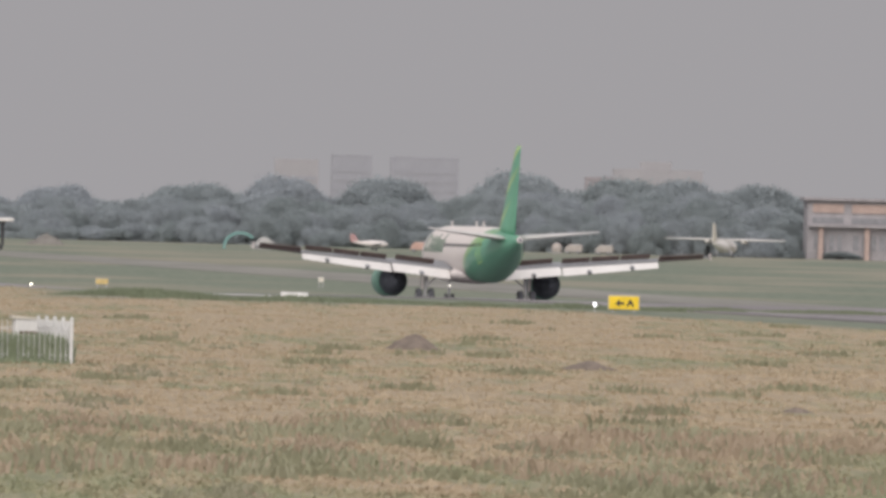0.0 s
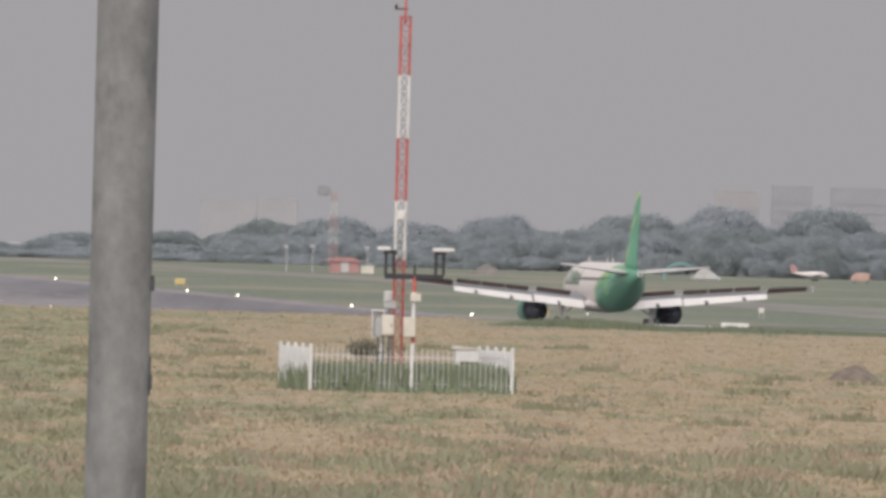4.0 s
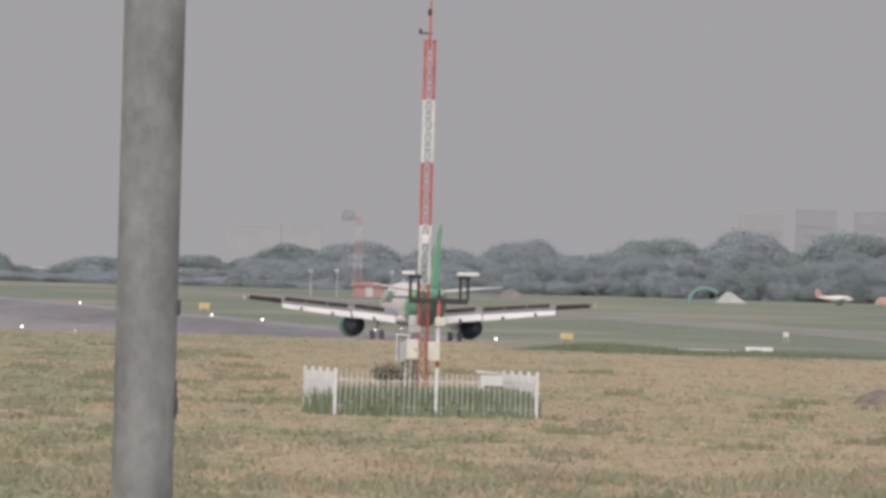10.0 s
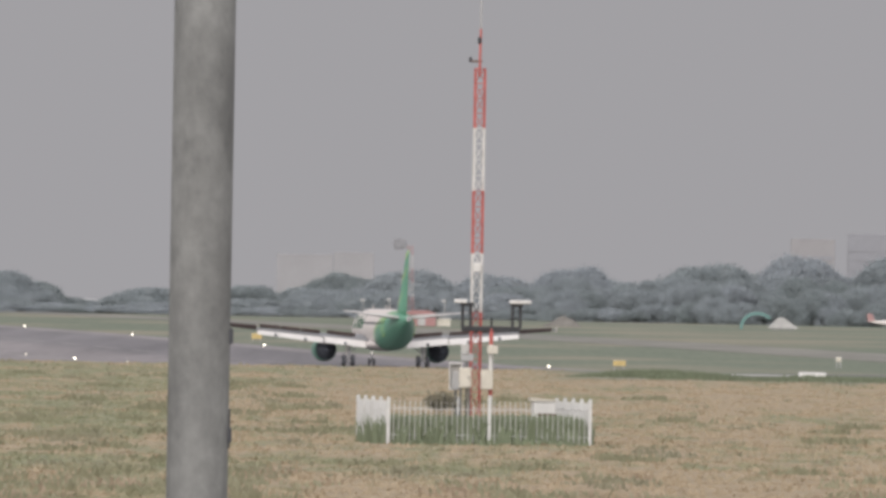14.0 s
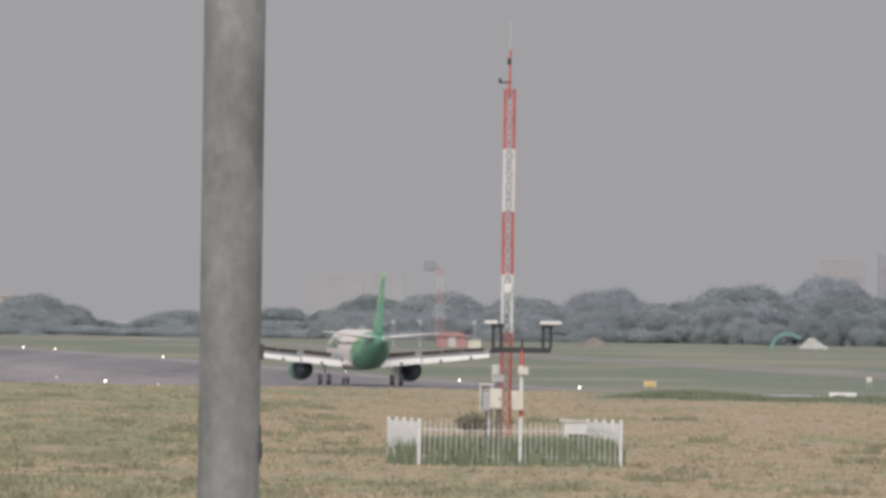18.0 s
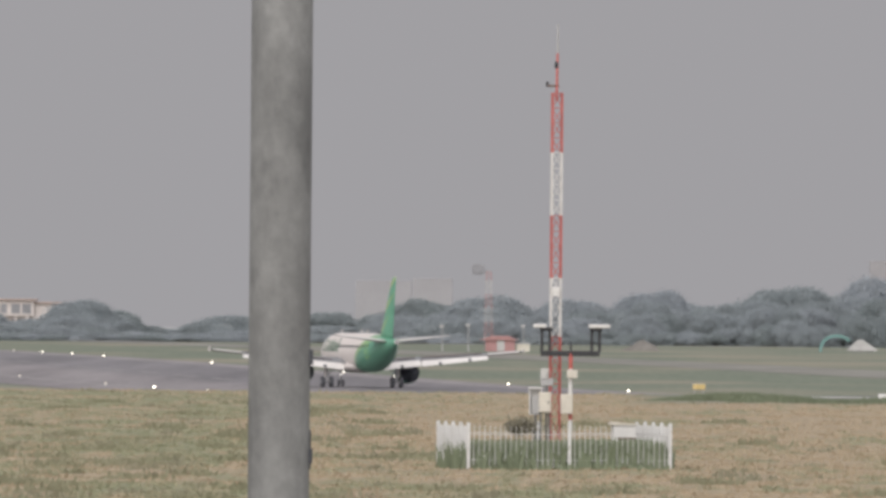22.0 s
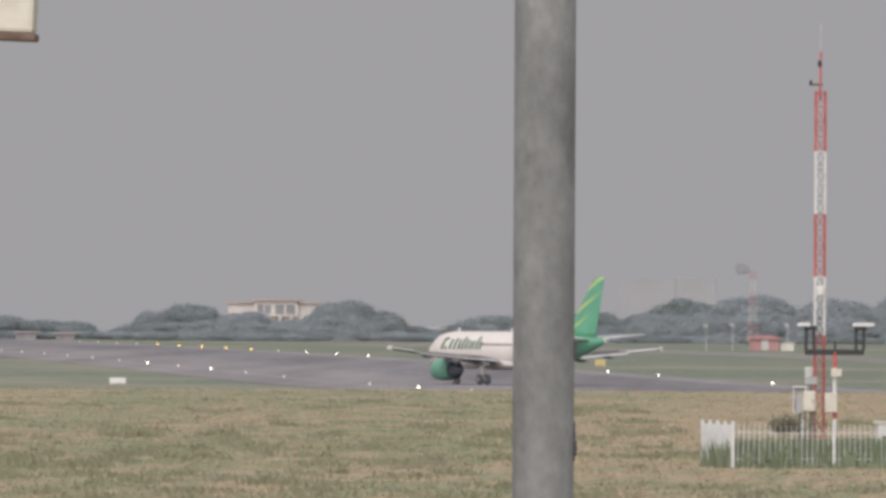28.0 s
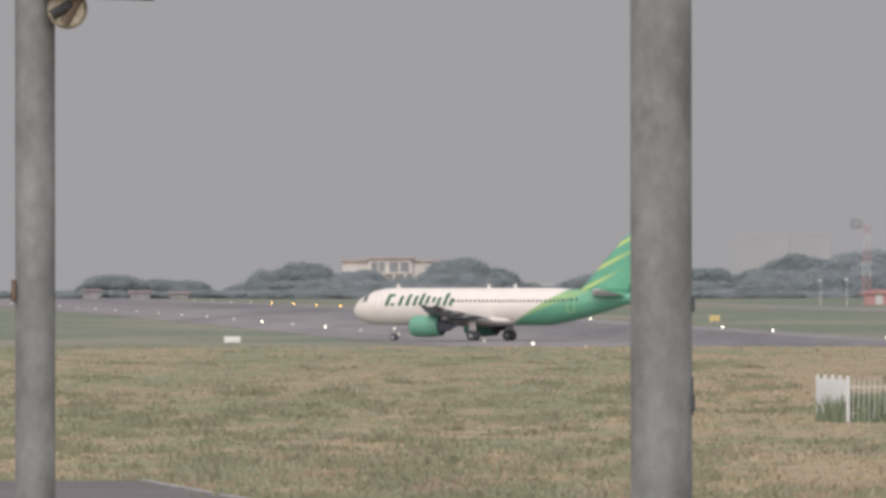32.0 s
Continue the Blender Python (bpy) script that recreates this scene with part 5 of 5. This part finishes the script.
    for s in (-1, 1):
        bm = bmesh.new()
        add_loft(bm, [aerofoil(s * xx, le, c, z, 0.12, 4) for xx, le, c, z in ((0.3, 1.2, 1.6, 1.1), (5.2, 0.9, 1.2, 1.45))])
        part("wing", bm, MAT["wing"], t)
        part("gear_leg", rod_bm((s * 1.2, 0.5, 0.1), (s * 0.7, 0.5, 0.9), 0.08), MAT["steel"], t)
        bm = bmesh.new()
        add_lathe(bm, [(0.1, -0.1), (0.28, -0.08), (0.28, 0.08), (0.1, 0.1)], "X", 10, (s * 1.2, 0.5, 0.27))
        part("wheel", bm, MAT["tyre"], t)
    bm = bmesh.new()
    add_loft(bm, [[(-0.1, -2.9, 1.5), (0.1, -2.9, 1.5), (0.1, -4.6, 1.6), (-0.1, -4.6, 1.6)], [(-0.06, -3.8, 3.3), (0.06, -3.8, 3.3), (0.06, -4.9, 3.3), (-0.06, -4.9, 3.3)]])
    part("fin", bm, MAT["hazered"], t, "red fin")
    # small vehicles and tanks
    for az, yy, mat, label in ((806, 2700, orange, "small orange and white service van"), (1076, 2900, vanpaint, "small dull cream service van"), (1130, 2900, vanpaint, "small dull cream service van")):
        xx = az / 23000 * yy
        t = thing("service_van", xx, yy, land(yy), 80, label, "van")
        bm = bmesh.new()
        add_loft(bm, [[(-0.9 * 1, -2.0, 0.4), (0.9, -2.0, 0.4), (0.9, -2.0, 1.9), (-0.9, -2.0, 1.9)], [(-0.9, 1.0, 0.4), (0.9, 1.0, 0.4), (0.85, 1.0, 1.95), (-0.85, 1.0, 1.95)], [(-0.9, 1.9, 0.4), (0.9, 1.9, 0.4), (0.85, 1.7, 1.2), (-0.85, 1.7, 1.2)]])
        part("body", bm, mat, t)
        part("windscreen", box_bm(-0.75, 0.75, 1.3, 1.55, 1.25, 1.75), MAT["pane"], t)
        part("roof_panel", box_bm(-0.85, 0.85, -1.9, 0.9, 1.94, 2.05, bevel=0.03), MAT["hazewhite"], t)
        for sx_ in (-0.85, 0.85):
            for sy_ in (-1.2, 1.2):
                bm = bmesh.new()
                add_lathe(bm, [(0.2, -0.1), (0.35, -0.08), (0.35, 0.08), (0.2, 0.1)], "X", 10, (sx_, sy_, 0.33))
                wheel = part("wheel", bm, MAT["tyre"], t)
                bm = bmesh.new()
                add_lathe(bm, [(0.19, -0.105), (0.19, 0.105)], "X", 8, (sx_, sy_, 0.33))
                part("hub", bm, MAT["steel"], wheel)
    xx = 1047 / 23000 * 2900
    t = thing("storage_tank", xx, 2900, land(2900), 0, "pale domed storage tank", "tank")
    bm = bmesh.new()
    add_lathe(bm, [(1.2, -0.2), (1.2, 1.4), (0.9, 2.0), (0.3, 2.3)], seg=16)
    part("shell", bm, vanpaint, t, smooth=True)
    part("base_ring", rod_bm((0, 0, -0.2), (0, 0, 0.15), 1.35, seg=16), MAT["grey"], t)
    # white office building among trees
    y = 3255.0
    g = land(y)
    x = -952 / 23000 * y
    t = thing("office_building", x, y, g, 0, "white two-storey office building with a flat roof", "building")
    part("wall", box_bm(-13, 12.5, 0, 10, -0.3, 8.75, bevel=0.05), pale, t)
    part("upper_wall", box_bm(-6.5, 4.3, -1.2, 8, 5.6, 9.45, bevel=0.05), pale, t)
    part("roof", box_bm(-13.6, 13, -0.8, 10.5, 8.75, 9.15, bevel=0.08), terracotta, t)
    part("roof", box_bm(-7.3, 5.1, -2.0, 8.6, 9.45, 9.85, bevel=0.08), terracotta, t)
    win_grid(t, -11.5, -6.5, 0, (1.0,), 2, 1.2, 1.6, opening)
    win_grid(t, 6.2, 12.2, 0, (1.0,), 2, 1.0, 1.6, opening)
    win_grid(t, -5.9, -2.2, -1.2, (6.3,), 2, 1.5, 2.3, opening)
    win_grid(t, -1.5, 3.9, -1.2, (6.3,), 2, 2.2, 2.3, opening)
    win_grid(t, -5.6, 5.2, 0, (1.0, 3.4), 3, 1.9, 1.5, opening)
    for k in range(5):
        part("column", box_bm(-5.9 + 2.75 * k, -5.3 + 2.75 * k, -1.5, -1.0, -0.3, 5.7, bevel=0.04), pale, t)
    # low sheds on the far side
    for az, yy, w, h, mat, label in ((-1486, 2950, 3.7, 1.9, rose, "low rose-walled shed"), (-1400, 2980, 4.6, 1.5, rose, "low rose-walled shed"), (-683, 3240, 7.0, 2.7, pale, "long shed with a pale roof"), (-1330, 3000, 4.2, 1.2, rose, "low rose-walled shed")):
        t = thing("storage_shed", az / 23000 * yy, yy, land(yy), 0, label + " under trees", "shed")
        part("wall", box_bm(-w / 2, w / 2, -2, 2, -0.2, h, bevel=0.03), mat, t)
        bm = bmesh.new()
        add_loft(bm, [[(-w / 2 - 0.4, -2.5, h), (w / 2 + 0.4, -2.5, h), (w / 2 + 0.4, 0, h + 0.35), (-w / 2 - 0.4, 0, h + 0.35)], [(-w / 2 - 0.4, 2.5, h), (w / 2 + 0.4, 2.5, h), (w / 2 + 0.4, 0.1, h + 0.4), (-w / 2 - 0.4, 0.1, h + 0.4)]])
        part("roof", bm, MAT["grey"] if mat is pale else roof, t)
        for k in range(max(2, int(w / 2.5))):
            part("window", box_bm(-w / 2 + 0.8 + k * 2.3, -w / 2 + 1.9 + k * 2.3, -2.06, -1.95, h * 0.35, h * 0.8), opening, t)
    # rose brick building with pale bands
    # Wall and roof lightened and greyed, so haze is painted into their colour.
    brick_wall = material("hazy_brick_wall", (0.325, 0.308, 0.32), 0.85, scale=0.3, fine=3, vary=0.2)
    dark_roof = material("hazy_dark_roof", (0.285, 0.265, 0.275), 0.85, scale=0.5, fine=4, vary=0.2)
    y = 2990.0
    g = land(y)
    x0 = 1487 / 23000 * y
    t = thing("terminal_building", x0, y, g, 0, "rose-walled building with pale bands and columns", "building")
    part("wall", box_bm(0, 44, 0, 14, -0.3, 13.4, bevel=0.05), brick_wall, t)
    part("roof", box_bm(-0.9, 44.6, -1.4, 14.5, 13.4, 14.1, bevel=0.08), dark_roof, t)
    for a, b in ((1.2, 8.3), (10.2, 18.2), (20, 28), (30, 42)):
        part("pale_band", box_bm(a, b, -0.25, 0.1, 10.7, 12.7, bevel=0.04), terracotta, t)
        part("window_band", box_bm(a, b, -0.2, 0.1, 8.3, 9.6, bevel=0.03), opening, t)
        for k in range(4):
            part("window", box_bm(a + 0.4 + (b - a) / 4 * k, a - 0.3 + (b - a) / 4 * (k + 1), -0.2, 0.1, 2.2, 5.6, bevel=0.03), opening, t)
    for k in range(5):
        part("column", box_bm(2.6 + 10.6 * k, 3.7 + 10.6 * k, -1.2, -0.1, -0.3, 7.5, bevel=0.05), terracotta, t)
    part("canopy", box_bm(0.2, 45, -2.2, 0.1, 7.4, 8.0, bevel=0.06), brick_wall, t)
    # distant towers
    y = 4600.0
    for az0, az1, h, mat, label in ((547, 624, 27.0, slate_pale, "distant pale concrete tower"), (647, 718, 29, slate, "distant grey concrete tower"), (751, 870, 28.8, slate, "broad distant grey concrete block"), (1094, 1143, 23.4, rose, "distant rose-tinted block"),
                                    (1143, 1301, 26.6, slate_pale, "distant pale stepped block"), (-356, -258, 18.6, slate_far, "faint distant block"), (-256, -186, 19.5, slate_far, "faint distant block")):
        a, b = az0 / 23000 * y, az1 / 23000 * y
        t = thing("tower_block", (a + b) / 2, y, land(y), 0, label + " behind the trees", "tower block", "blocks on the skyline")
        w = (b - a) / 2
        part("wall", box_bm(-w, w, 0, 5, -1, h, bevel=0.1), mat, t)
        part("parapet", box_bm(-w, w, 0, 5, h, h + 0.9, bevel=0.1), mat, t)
        if "stepped" in label:
            part("roof_hut", box_bm(-w * 0.4, w * 0.3, 1, 4, h + 0.9, h + 3.6, bevel=0.1), mat, t)
        for k in range(int(h / 3.2) - 4):
            z = 11 + k * 3.2
            if z + 1.4 < h and "faint" not in label:
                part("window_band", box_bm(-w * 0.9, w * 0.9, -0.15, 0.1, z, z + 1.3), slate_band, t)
    # heap of pale earth
    y = 2500.0
    lump("earth_heap", 150 / 23000 * y, y, 3.8, 2.0, 2.2, material("pale_earth", (0.19, 0.18, 0.165), 0.95, scale=0.5, fine=5, vary=0.2), "large heap of pale earth beyond the runway", 5)


def lump(name, x, y, rx, ry, h, mat, label, seed):
    bm = bmesh.new()
    n, rings = 26, []
    for j in range(9):
        s = j / 8
        ring = []
        for k in range(n):
            a = k * math.tau / n
            r = (1 - s) ** 0.75 + 0.02
            w = 1 + 0.28 * noise.noise((3 * math.cos(a) + seed, 3 * math.sin(a), s * 2.5))
            ring.append((rx * r * w * math.cos(a), ry * r * w * math.sin(a), h * (s - 0.06) * (1 + 0.35 * noise.noise((2 * math.cos(a), 2 * math.sin(a) + seed, s * 3)) * (1 - s * 0.5))))
        rings.append(ring)
    add_loft(bm, rings)
    ob = new(name, mesh_of(bm, name, mat, True))
    ob.matrix_basis = pose(x, y, ground_z(x, y))
    return tagged(ob, label, "earth mound")


def build_slab():
    x, y = 15.4, 690.0
    ob = new("concrete_slab", mesh_of(box_bm(-1.7, 1.7, -4, 4, -0.3, 0.10, bevel=0.03), "concrete_slab", MAT["taxi"]))
    ob.matrix_basis = pose(x, y, ground_z(x, y))
    tagged(ob, "flat pale concrete slab in the grass", "concrete slab")


build_signs()
build_slab()
build_far_side()
EARTH = material("brown_earth", (0.195, 0.158, 0.130), 0.95, scale=2.0, fine=14, vary=0.35)
for sx_, sy_, rx_, h_, seed_ in ((15.0, 431, 0.95, 0.52, 1), (18.2, 377, 0.8, 0.27, 2), (19.4, 302, 0.4, 0.14, 3), (-19.6, 285, 0.35, 0.16, 4)):
    lump("earth_mound", sx_, sy_, rx_, rx_ * 1.3, h_, EARTH, "low mound of bare brown earth in dry grass", seed_)


# ---------------------------------------------------------------- grass
def blades(name, spots, mat, label):
    """Tufts of tapering blades; spots: x, y, spread, height, count."""
    rng = np.random.RandomState(len(name) * 7 + len(spots))
    vs, fs = [], []
    for x, y, spread, height, count in spots:
        for _ in range(count):
            bx, by = x + rng.normal() * spread, y + rng.normal() * spread
            z = ground_z(bx, by) - 0.02
            h = height * (0.5 + 0.7 * rng.rand())
            lean = rng.normal(size=2) * (0.35 if h < 0.35 else 0.16) * h
            w = 0.014 + 0.024 * rng.rand() + 0.00003 * y
            b = len(vs)
            vs += [(bx - w, by, z), (bx + w, by, z), (bx + lean[0] * 0.4 + w * 0.8, by + lean[1] * 0.4, z + h * 0.6), (bx + lean[0] * 0.4 - w * 0.8, by + lean[1] * 0.4, z + h * 0.6), (bx + lean[0], by + lean[1], z + h)]
            fs += [(b, b + 1, b + 2, b + 3), (b + 3, b + 2, b + 4)]
    me = bpy.data.meshes.new(name)
    me.from_pydata(vs, [], fs)
    me.materials.append(mat)
    return tagged(new(name, me), label, "grass", kind="stuff")


def build_grass():
    green = foliage("green_blades", (0.295, 0.288, 0.196), 0.35)
    lush = foliage("lush_blades", (0.232, 0.270, 0.178), 0.3)
    rng = random.Random(3)
    groups = collections.defaultdict(list)
    for _ in range(30000):
        u = rng.uniform(118, 520) if rng.random() < 0.8 else rng.uniform(118, 260)
        y = 4.0 * 23000 / u
        x = rng.uniform(-1700, 1700) / 23000 * y
        if near_edge(y) - x < 10 or (x > 5 and y > 655) or (road_edge(y) > x - 0.3 and y < 256.5):
            continue
        lush_here = 0.16 * max(-1, min(1, -x / 11)) + (0.12 if y < 250 else 0.0)
        n1 = noise.noise((x * 0.5, y * 0.045, 1.7)) + 0.7 * noise.noise((x * 1.5, y * 0.14, 4.2)) + rng.gauss(0, 0.12) + lush_here
        if n1 > 0.62:
            groups["green"].append((x, y, 0.20, 0.09 + 0.08 * rng.random() + 0.22 * max(0, n1 - 0.8), 6))
        elif n1 > -0.5:
            groups["turf"].append((x, y, 0.26, 0.05 + 0.06 * rng.random(), 6))
    # taller weed clumps, scattered
    for _ in range(240):
        u = rng.uniform(150, 470)
        y = 4.05 * 23000 / u
        x = (rng.uniform(-1680, 1650) if rng.random() < 0.5 else rng.uniform(-1680, -300)) / 23000 * y
        if near_edge(y) - x < 12 or (road_edge(y) > x - 0.6 and y < 257) or (abs(x) < 4.5 and 350 < y < 370):
            continue
        for _ in range(rng.randrange(6, 20)):
            groups["weeds"].append((x + rng.gauss(0, 0.42), y + rng.gauss(0, 1.2), 0.17, rng.uniform(0.12, 0.27), 8))
    blades("turf_grass", groups["turf"], MAT["field"], "short straw-coloured and fading grass tufts over the field")
    blades("green_grass", groups["green"], green, "green weeds and grass clumps in the dry field")
    blades("weed_clumps", groups["weeds"], foliage("weed_blades", (0.285, 0.290, 0.185), 0.35), "low green weed clumps scattered over the field")
    # tall mixed growth beside the perimeter road
    for _ in range(5200):
        y = rng.uniform(205, 300)
        x = rng.uniform(-0.075, 0.075) * y
        tall = noise.noise((x * 0.35, y * 0.05, 12.4)) + 0.5 * noise.noise((x * 1.1, y * 0.12, 2.2)) - max(0.0, y - 255) / 90
        if tall < -0.12 or (road_edge(y) > x - 0.5 and y < 257):
            continue
        kind = "tall_green" if noise.noise((x * 0.6, y * 0.07, 5.9)) + rng.gauss(0, 0.2) > -0.02 + 0.012 * x else "tall_straw"
        groups[kind].append((x, y, 0.22, 0.12 + 0.22 * min(1, tall + 0.12) + 0.06 * rng.random(), 5))
    blades("tall_green_grass", groups["tall_green"], green, "tall green grass stems by the road")
    blades("tall_dry_grass", groups["tall_straw"], foliage("dry_stems", (0.385, 0.325, 0.225), 0.3), "tall dry grass stems by the road")
    # long growth in and round the fence
    spots = []
    for _ in range(420):
        k = rng.random()
        spots.append((5.0 + 9.5 * k, 668 + 8 * math.sin(6 * k) + rng.uniform(-6, 6), 0.3, 0.34 * (0.3 + math.sin(math.pi * k)), 9))
    for _ in range(1700):
        x = rng.uniform(9.0, 48.0)
        y = 664 + 0.10 * x + 7 * noise.noise((x * 0.25, 3.0, 8.0)) + rng.uniform(-9, 7)
        spots.append((x, y, 0.35, 0.10 + 0.16 * max(0.0, 0.5 + noise.noise((x * 0.4, y * 0.05, 6.0))), 8))
    rough = foliage("rough_blades", (0.178, 0.210, 0.135), 0.3)
    blades("rough_grass", spots, rough, "rough dark green grass along the runway edge")
    spots = []
    for _ in range(3600):
        a, b = rng.uniform(0.0, 5.6), rng.uniform(-0.12, 5.9) if rng.random() < 0.5 else rng.uniform(0.15, 1.8)
        x = -2.42 + a * math.cos(radians(8.5)) - b * math.sin(radians(8.5))
        y = 357.6 + a * math.sin(radians(8.5)) + b * math.cos(radians(8.5))
        h = 0.56 + 0.22 * rng.random() if b < 2.5 else 0.5 + 0.3 * rng.random()
        if b < 0:
            h *= 0.3
        spots.append((x, y, 0.10, h, 5))
    blades("long_grass", spots, lush, "long green grass growing through the fence")
    # a leafy shrub beside the cabinets
    t = thing("shrub", -1.0, 359.4, ground_z(-1.0, 359.4), 0, "low leafy shrub beside the mast", "shrub")
    bm = bmesh.new()
    for k in range(6):
        add_rod(bm, (0, 0, -0.05), (0.5 * math.cos(k * 1.1), 0.4 * math.sin(k * 1.1), 0.8 + 0.05 * k), 0.02, 0.006, seg=5)
    part("stems", bm, MAT["bark"], t)
    vs, fs = [], []
    nr = np.random.RandomState(5)
    for _ in range(1100):
        c = nr.normal(size=3) * np.array([0.18, 0.16, 0.10]) + np.array([0, 0, 1.18])
        a, b2 = nr.normal(size=3), nr.normal(size=3)
        a *= 0.06 / np.linalg.norm(a)
        b2 *= 0.04 / np.linalg.norm(b2)
        k = len(vs)
        vs += [tuple(c - a), tuple(c + b2), tuple(c + a), tuple(c - b2)]
        fs.append((k, k + 1, k + 2, k + 3))
    me = bpy.data.meshes.new("leaves")
    me.from_pydata(vs, [], fs)
    me.materials.append(green)
    new("leaves", me).parent = t


build_grass()


# ---------------------------------------------------------------- birds
def make_bird(label, x, y, z):
    t = thing("bird", x, y, z, 0, label, "bird", "birds over the field")
    plume = material("dark_plumage", (0.06, 0.055, 0.05), 0.8, scale=20, fine=90, vary=0.3, bump=0)
    bm = bmesh.new()
    add_loft(bm, [[(0.022 * k * math.cos(a), yy, 0.020 * k * math.sin(a)) for a in [j * math.tau / 10 for j in range(10)]] for yy, k in ((0.085, 0.1), (0.07, 0.6), (0.045, 0.75), (0.02, 1.0), (-0.03, 0.85), (-0.07, 0.35), (-0.08, 0.2))])
    part("body", bm, plume, t, smooth=True)
    bm = bmesh.new()
    add_loft(bm, [[(-0.012, -0.07, -0.003), (0.012, -0.07, -0.003), (0.012, -0.07, 0.003), (-0.012, -0.07, 0.003)], [(-0.03, -0.15, -0.002), (0.03, -0.15, -0.002), (0.03, -0.15, 0.002), (-0.03, -0.15, 0.002)]])
    part("tail", bm, plume, t)
    wings = []
    for s in (-1, 1):
        bm = bmesh.new()
        add_loft(bm, [[(s * xx, le, -th), (s * xx, le, th), (s * xx, le - c, th * 0.4), (s * xx, le - c, -th * 0.4)] for xx, le, c, th in ((0.0, 0.045, 0.07, 0.006), (0.07, 0.055, 0.06, 0.005), (0.13, 0.02, 0.045, 0.003), (0.17, -0.03, 0.015, 0.002))])
        w = part("wing", bm, plume, t)
        w.location = (s * 0.012, 0, 0.008)
        wings.append((w, s))
    return t, wings


BIRDS = [make_bird("small dark bird in fast flight", -5, 150, 9.5), make_bird("small dark bird crossing the sky", -5, 150, 9.5), make_bird("small dark swooping bird with spread wings", -9, 150, 9.5)]


# ---------------------------------------------------------------- what moves
def motions():
    # airliner: seconds, x, y, heading to the left (degrees)
    rows = [(0, 38.1, 967, 6.7), (1, 32.2, 1000, 6.7), (2, 26.95, 1036, 6.7), (3, 21.85, 1071, 6.7), (4, 17.4, 1104, 6.7), (6, 9.7, 1163, 6.6), (9, 1.5, 1246, 6.6), (13, -7.5, 1313, 6.7), (16, -12.6, 1348, 7.4), (19, -16.85, 1379, 8.1),
            (21, -19.5, 1393, 9.9), (23, -22.5, 1407, 13.2), (25, -26.35, 1418, 18.8), (28, -33.65, 1430, 31.4), (30, -40.2, 1434, 44.8), (32, -48.85, 1438, 60.5)]
    walk(AIRLINER, [(t, pose(x, y, land(y) + 0.09, 0, 0, h)) for t, x, y, h in rows])
    for sp, mid, axis in SPOILERS:
        walk(sp, [(t, Matrix.Translation(mid) @ Matrix.Rotation(radians(a), 4, axis)) for t, a in ((0, -44), (19.6, -44), (20.9, 0), (32, 0))])
    for ail, mid, axis in AILERONS:
        walk(ail, [(t, Matrix.Translation(mid) @ Matrix.Rotation(radians(a), 4, axis)) for t, a in ((0, -27), (19.6, -27), (20.9, 0), (32, 0))])
    for fl, mid, axis in FLAPS:
        walk(fl, [(t, Matrix.Translation(mid) @ Matrix.Rotation(radians(a), 4, axis)) for t, a in ((0, 0), (22.5, 0), (27.2, -27), (32, -27))])
    # birds: seconds, x, y, z, heading to the left, bank
    flights = [
        [(0, -16, 152, 9.0, -80, 0), (15.0, -16, 152, 8.6, -80, 0), (15.9, -5.91, 149.9, 8.74, -75, 10), (16.0, -4.33, 149.9, 9.29, -72, 20), (16.1, -2.75, 150.0, 9.87, -70, 30), (16.2, -1.16, 150.0, 10.46, -70, 20), (17.0, 8, 152, 14, -70, 0), (32, 9, 152, 15, -70, 0)],
        [(0, -18, 155, 12.0, -85, 0), (17.8, -12, 152, 12.0, -85, 0), (18.4, -1.74, 150, 9.4, -85, 10), (18.5, 0.28, 150, 9.08, -85, 15), (18.6, 2.31, 150, 8.84, -85, 10), (19.4, 14, 152, 12.5, -85, 0), (32, 18, 155, 14, -85, 0)],
        [(0, -14, 150, 14.0, -60, 0), (27.8, -12.5, 150, 13.0, -60, 0), (28.5, -9.41, 149.7, 10.34, -65, 10), (28.6, -8.69, 149.7, 9.75, -62, 15), (28.7, -7.9, 155, 9.0, -50, 20), (28.8, -12.64, 272, 9.52, -35, 20), (28.9, -12.64, 300.8, 8.72, -25, 15), (29, -12.96, 320, 7.92, -15, 10), (29.1, -13.12, 334.4, 7.52, -10, 0),
         (29.2, -12.96, 342.4, 6.72, 0, -10), (29.3, -12.96, 345.6, 5.68, 20, -20), (29.5, -13.44, 340.8, 5.12, 60, -35), (29.6, -13.12, 320, 5.44, 110, -30), (29.7, -11.42, 288, 6.74, 150, -20), (29.8, -6.1, 158, 7.5, 165, -15), (29.9, -6.25, 150, 8.28, 140, -10), (30.0, -6.74, 149.8, 8.81, 120, 10), (30.1, -7.36, 149.8, 9.16, 95, 20),
         (30.2, -7.84, 149.8, 9.2, 90, 35), (30.3, -8.1, 149.8, 9.4, 85, 30), (30.4, -8.4, 149.8, 9.72, 80, 20), (30.5, -8.8, 149.7, 10.13, 75, 10), (31.2, -12.5, 150, 13, 75, 0), (32, -13.5, 150, 14, 75, 0)],
    ]
    for (bird, wings), rows in zip(BIRDS, flights):
        walk(bird, [(t, pose(x, y, z, 10, 0, h) @ pose(0, 0, 0, 0, b, 0)) for t, x, y, z, h, b in rows])
        for w, s in wings:
            beat = [(t, (30 if k % 2 else -25) if 0 < k < len(rows) - 1 else 5) for k, (t, *_) in enumerate(rows)]
            walk(w, [(t, pose(s * 0.012, 0, 0.008, 0, -s * a, 0)) for t, a in beat])


motions()
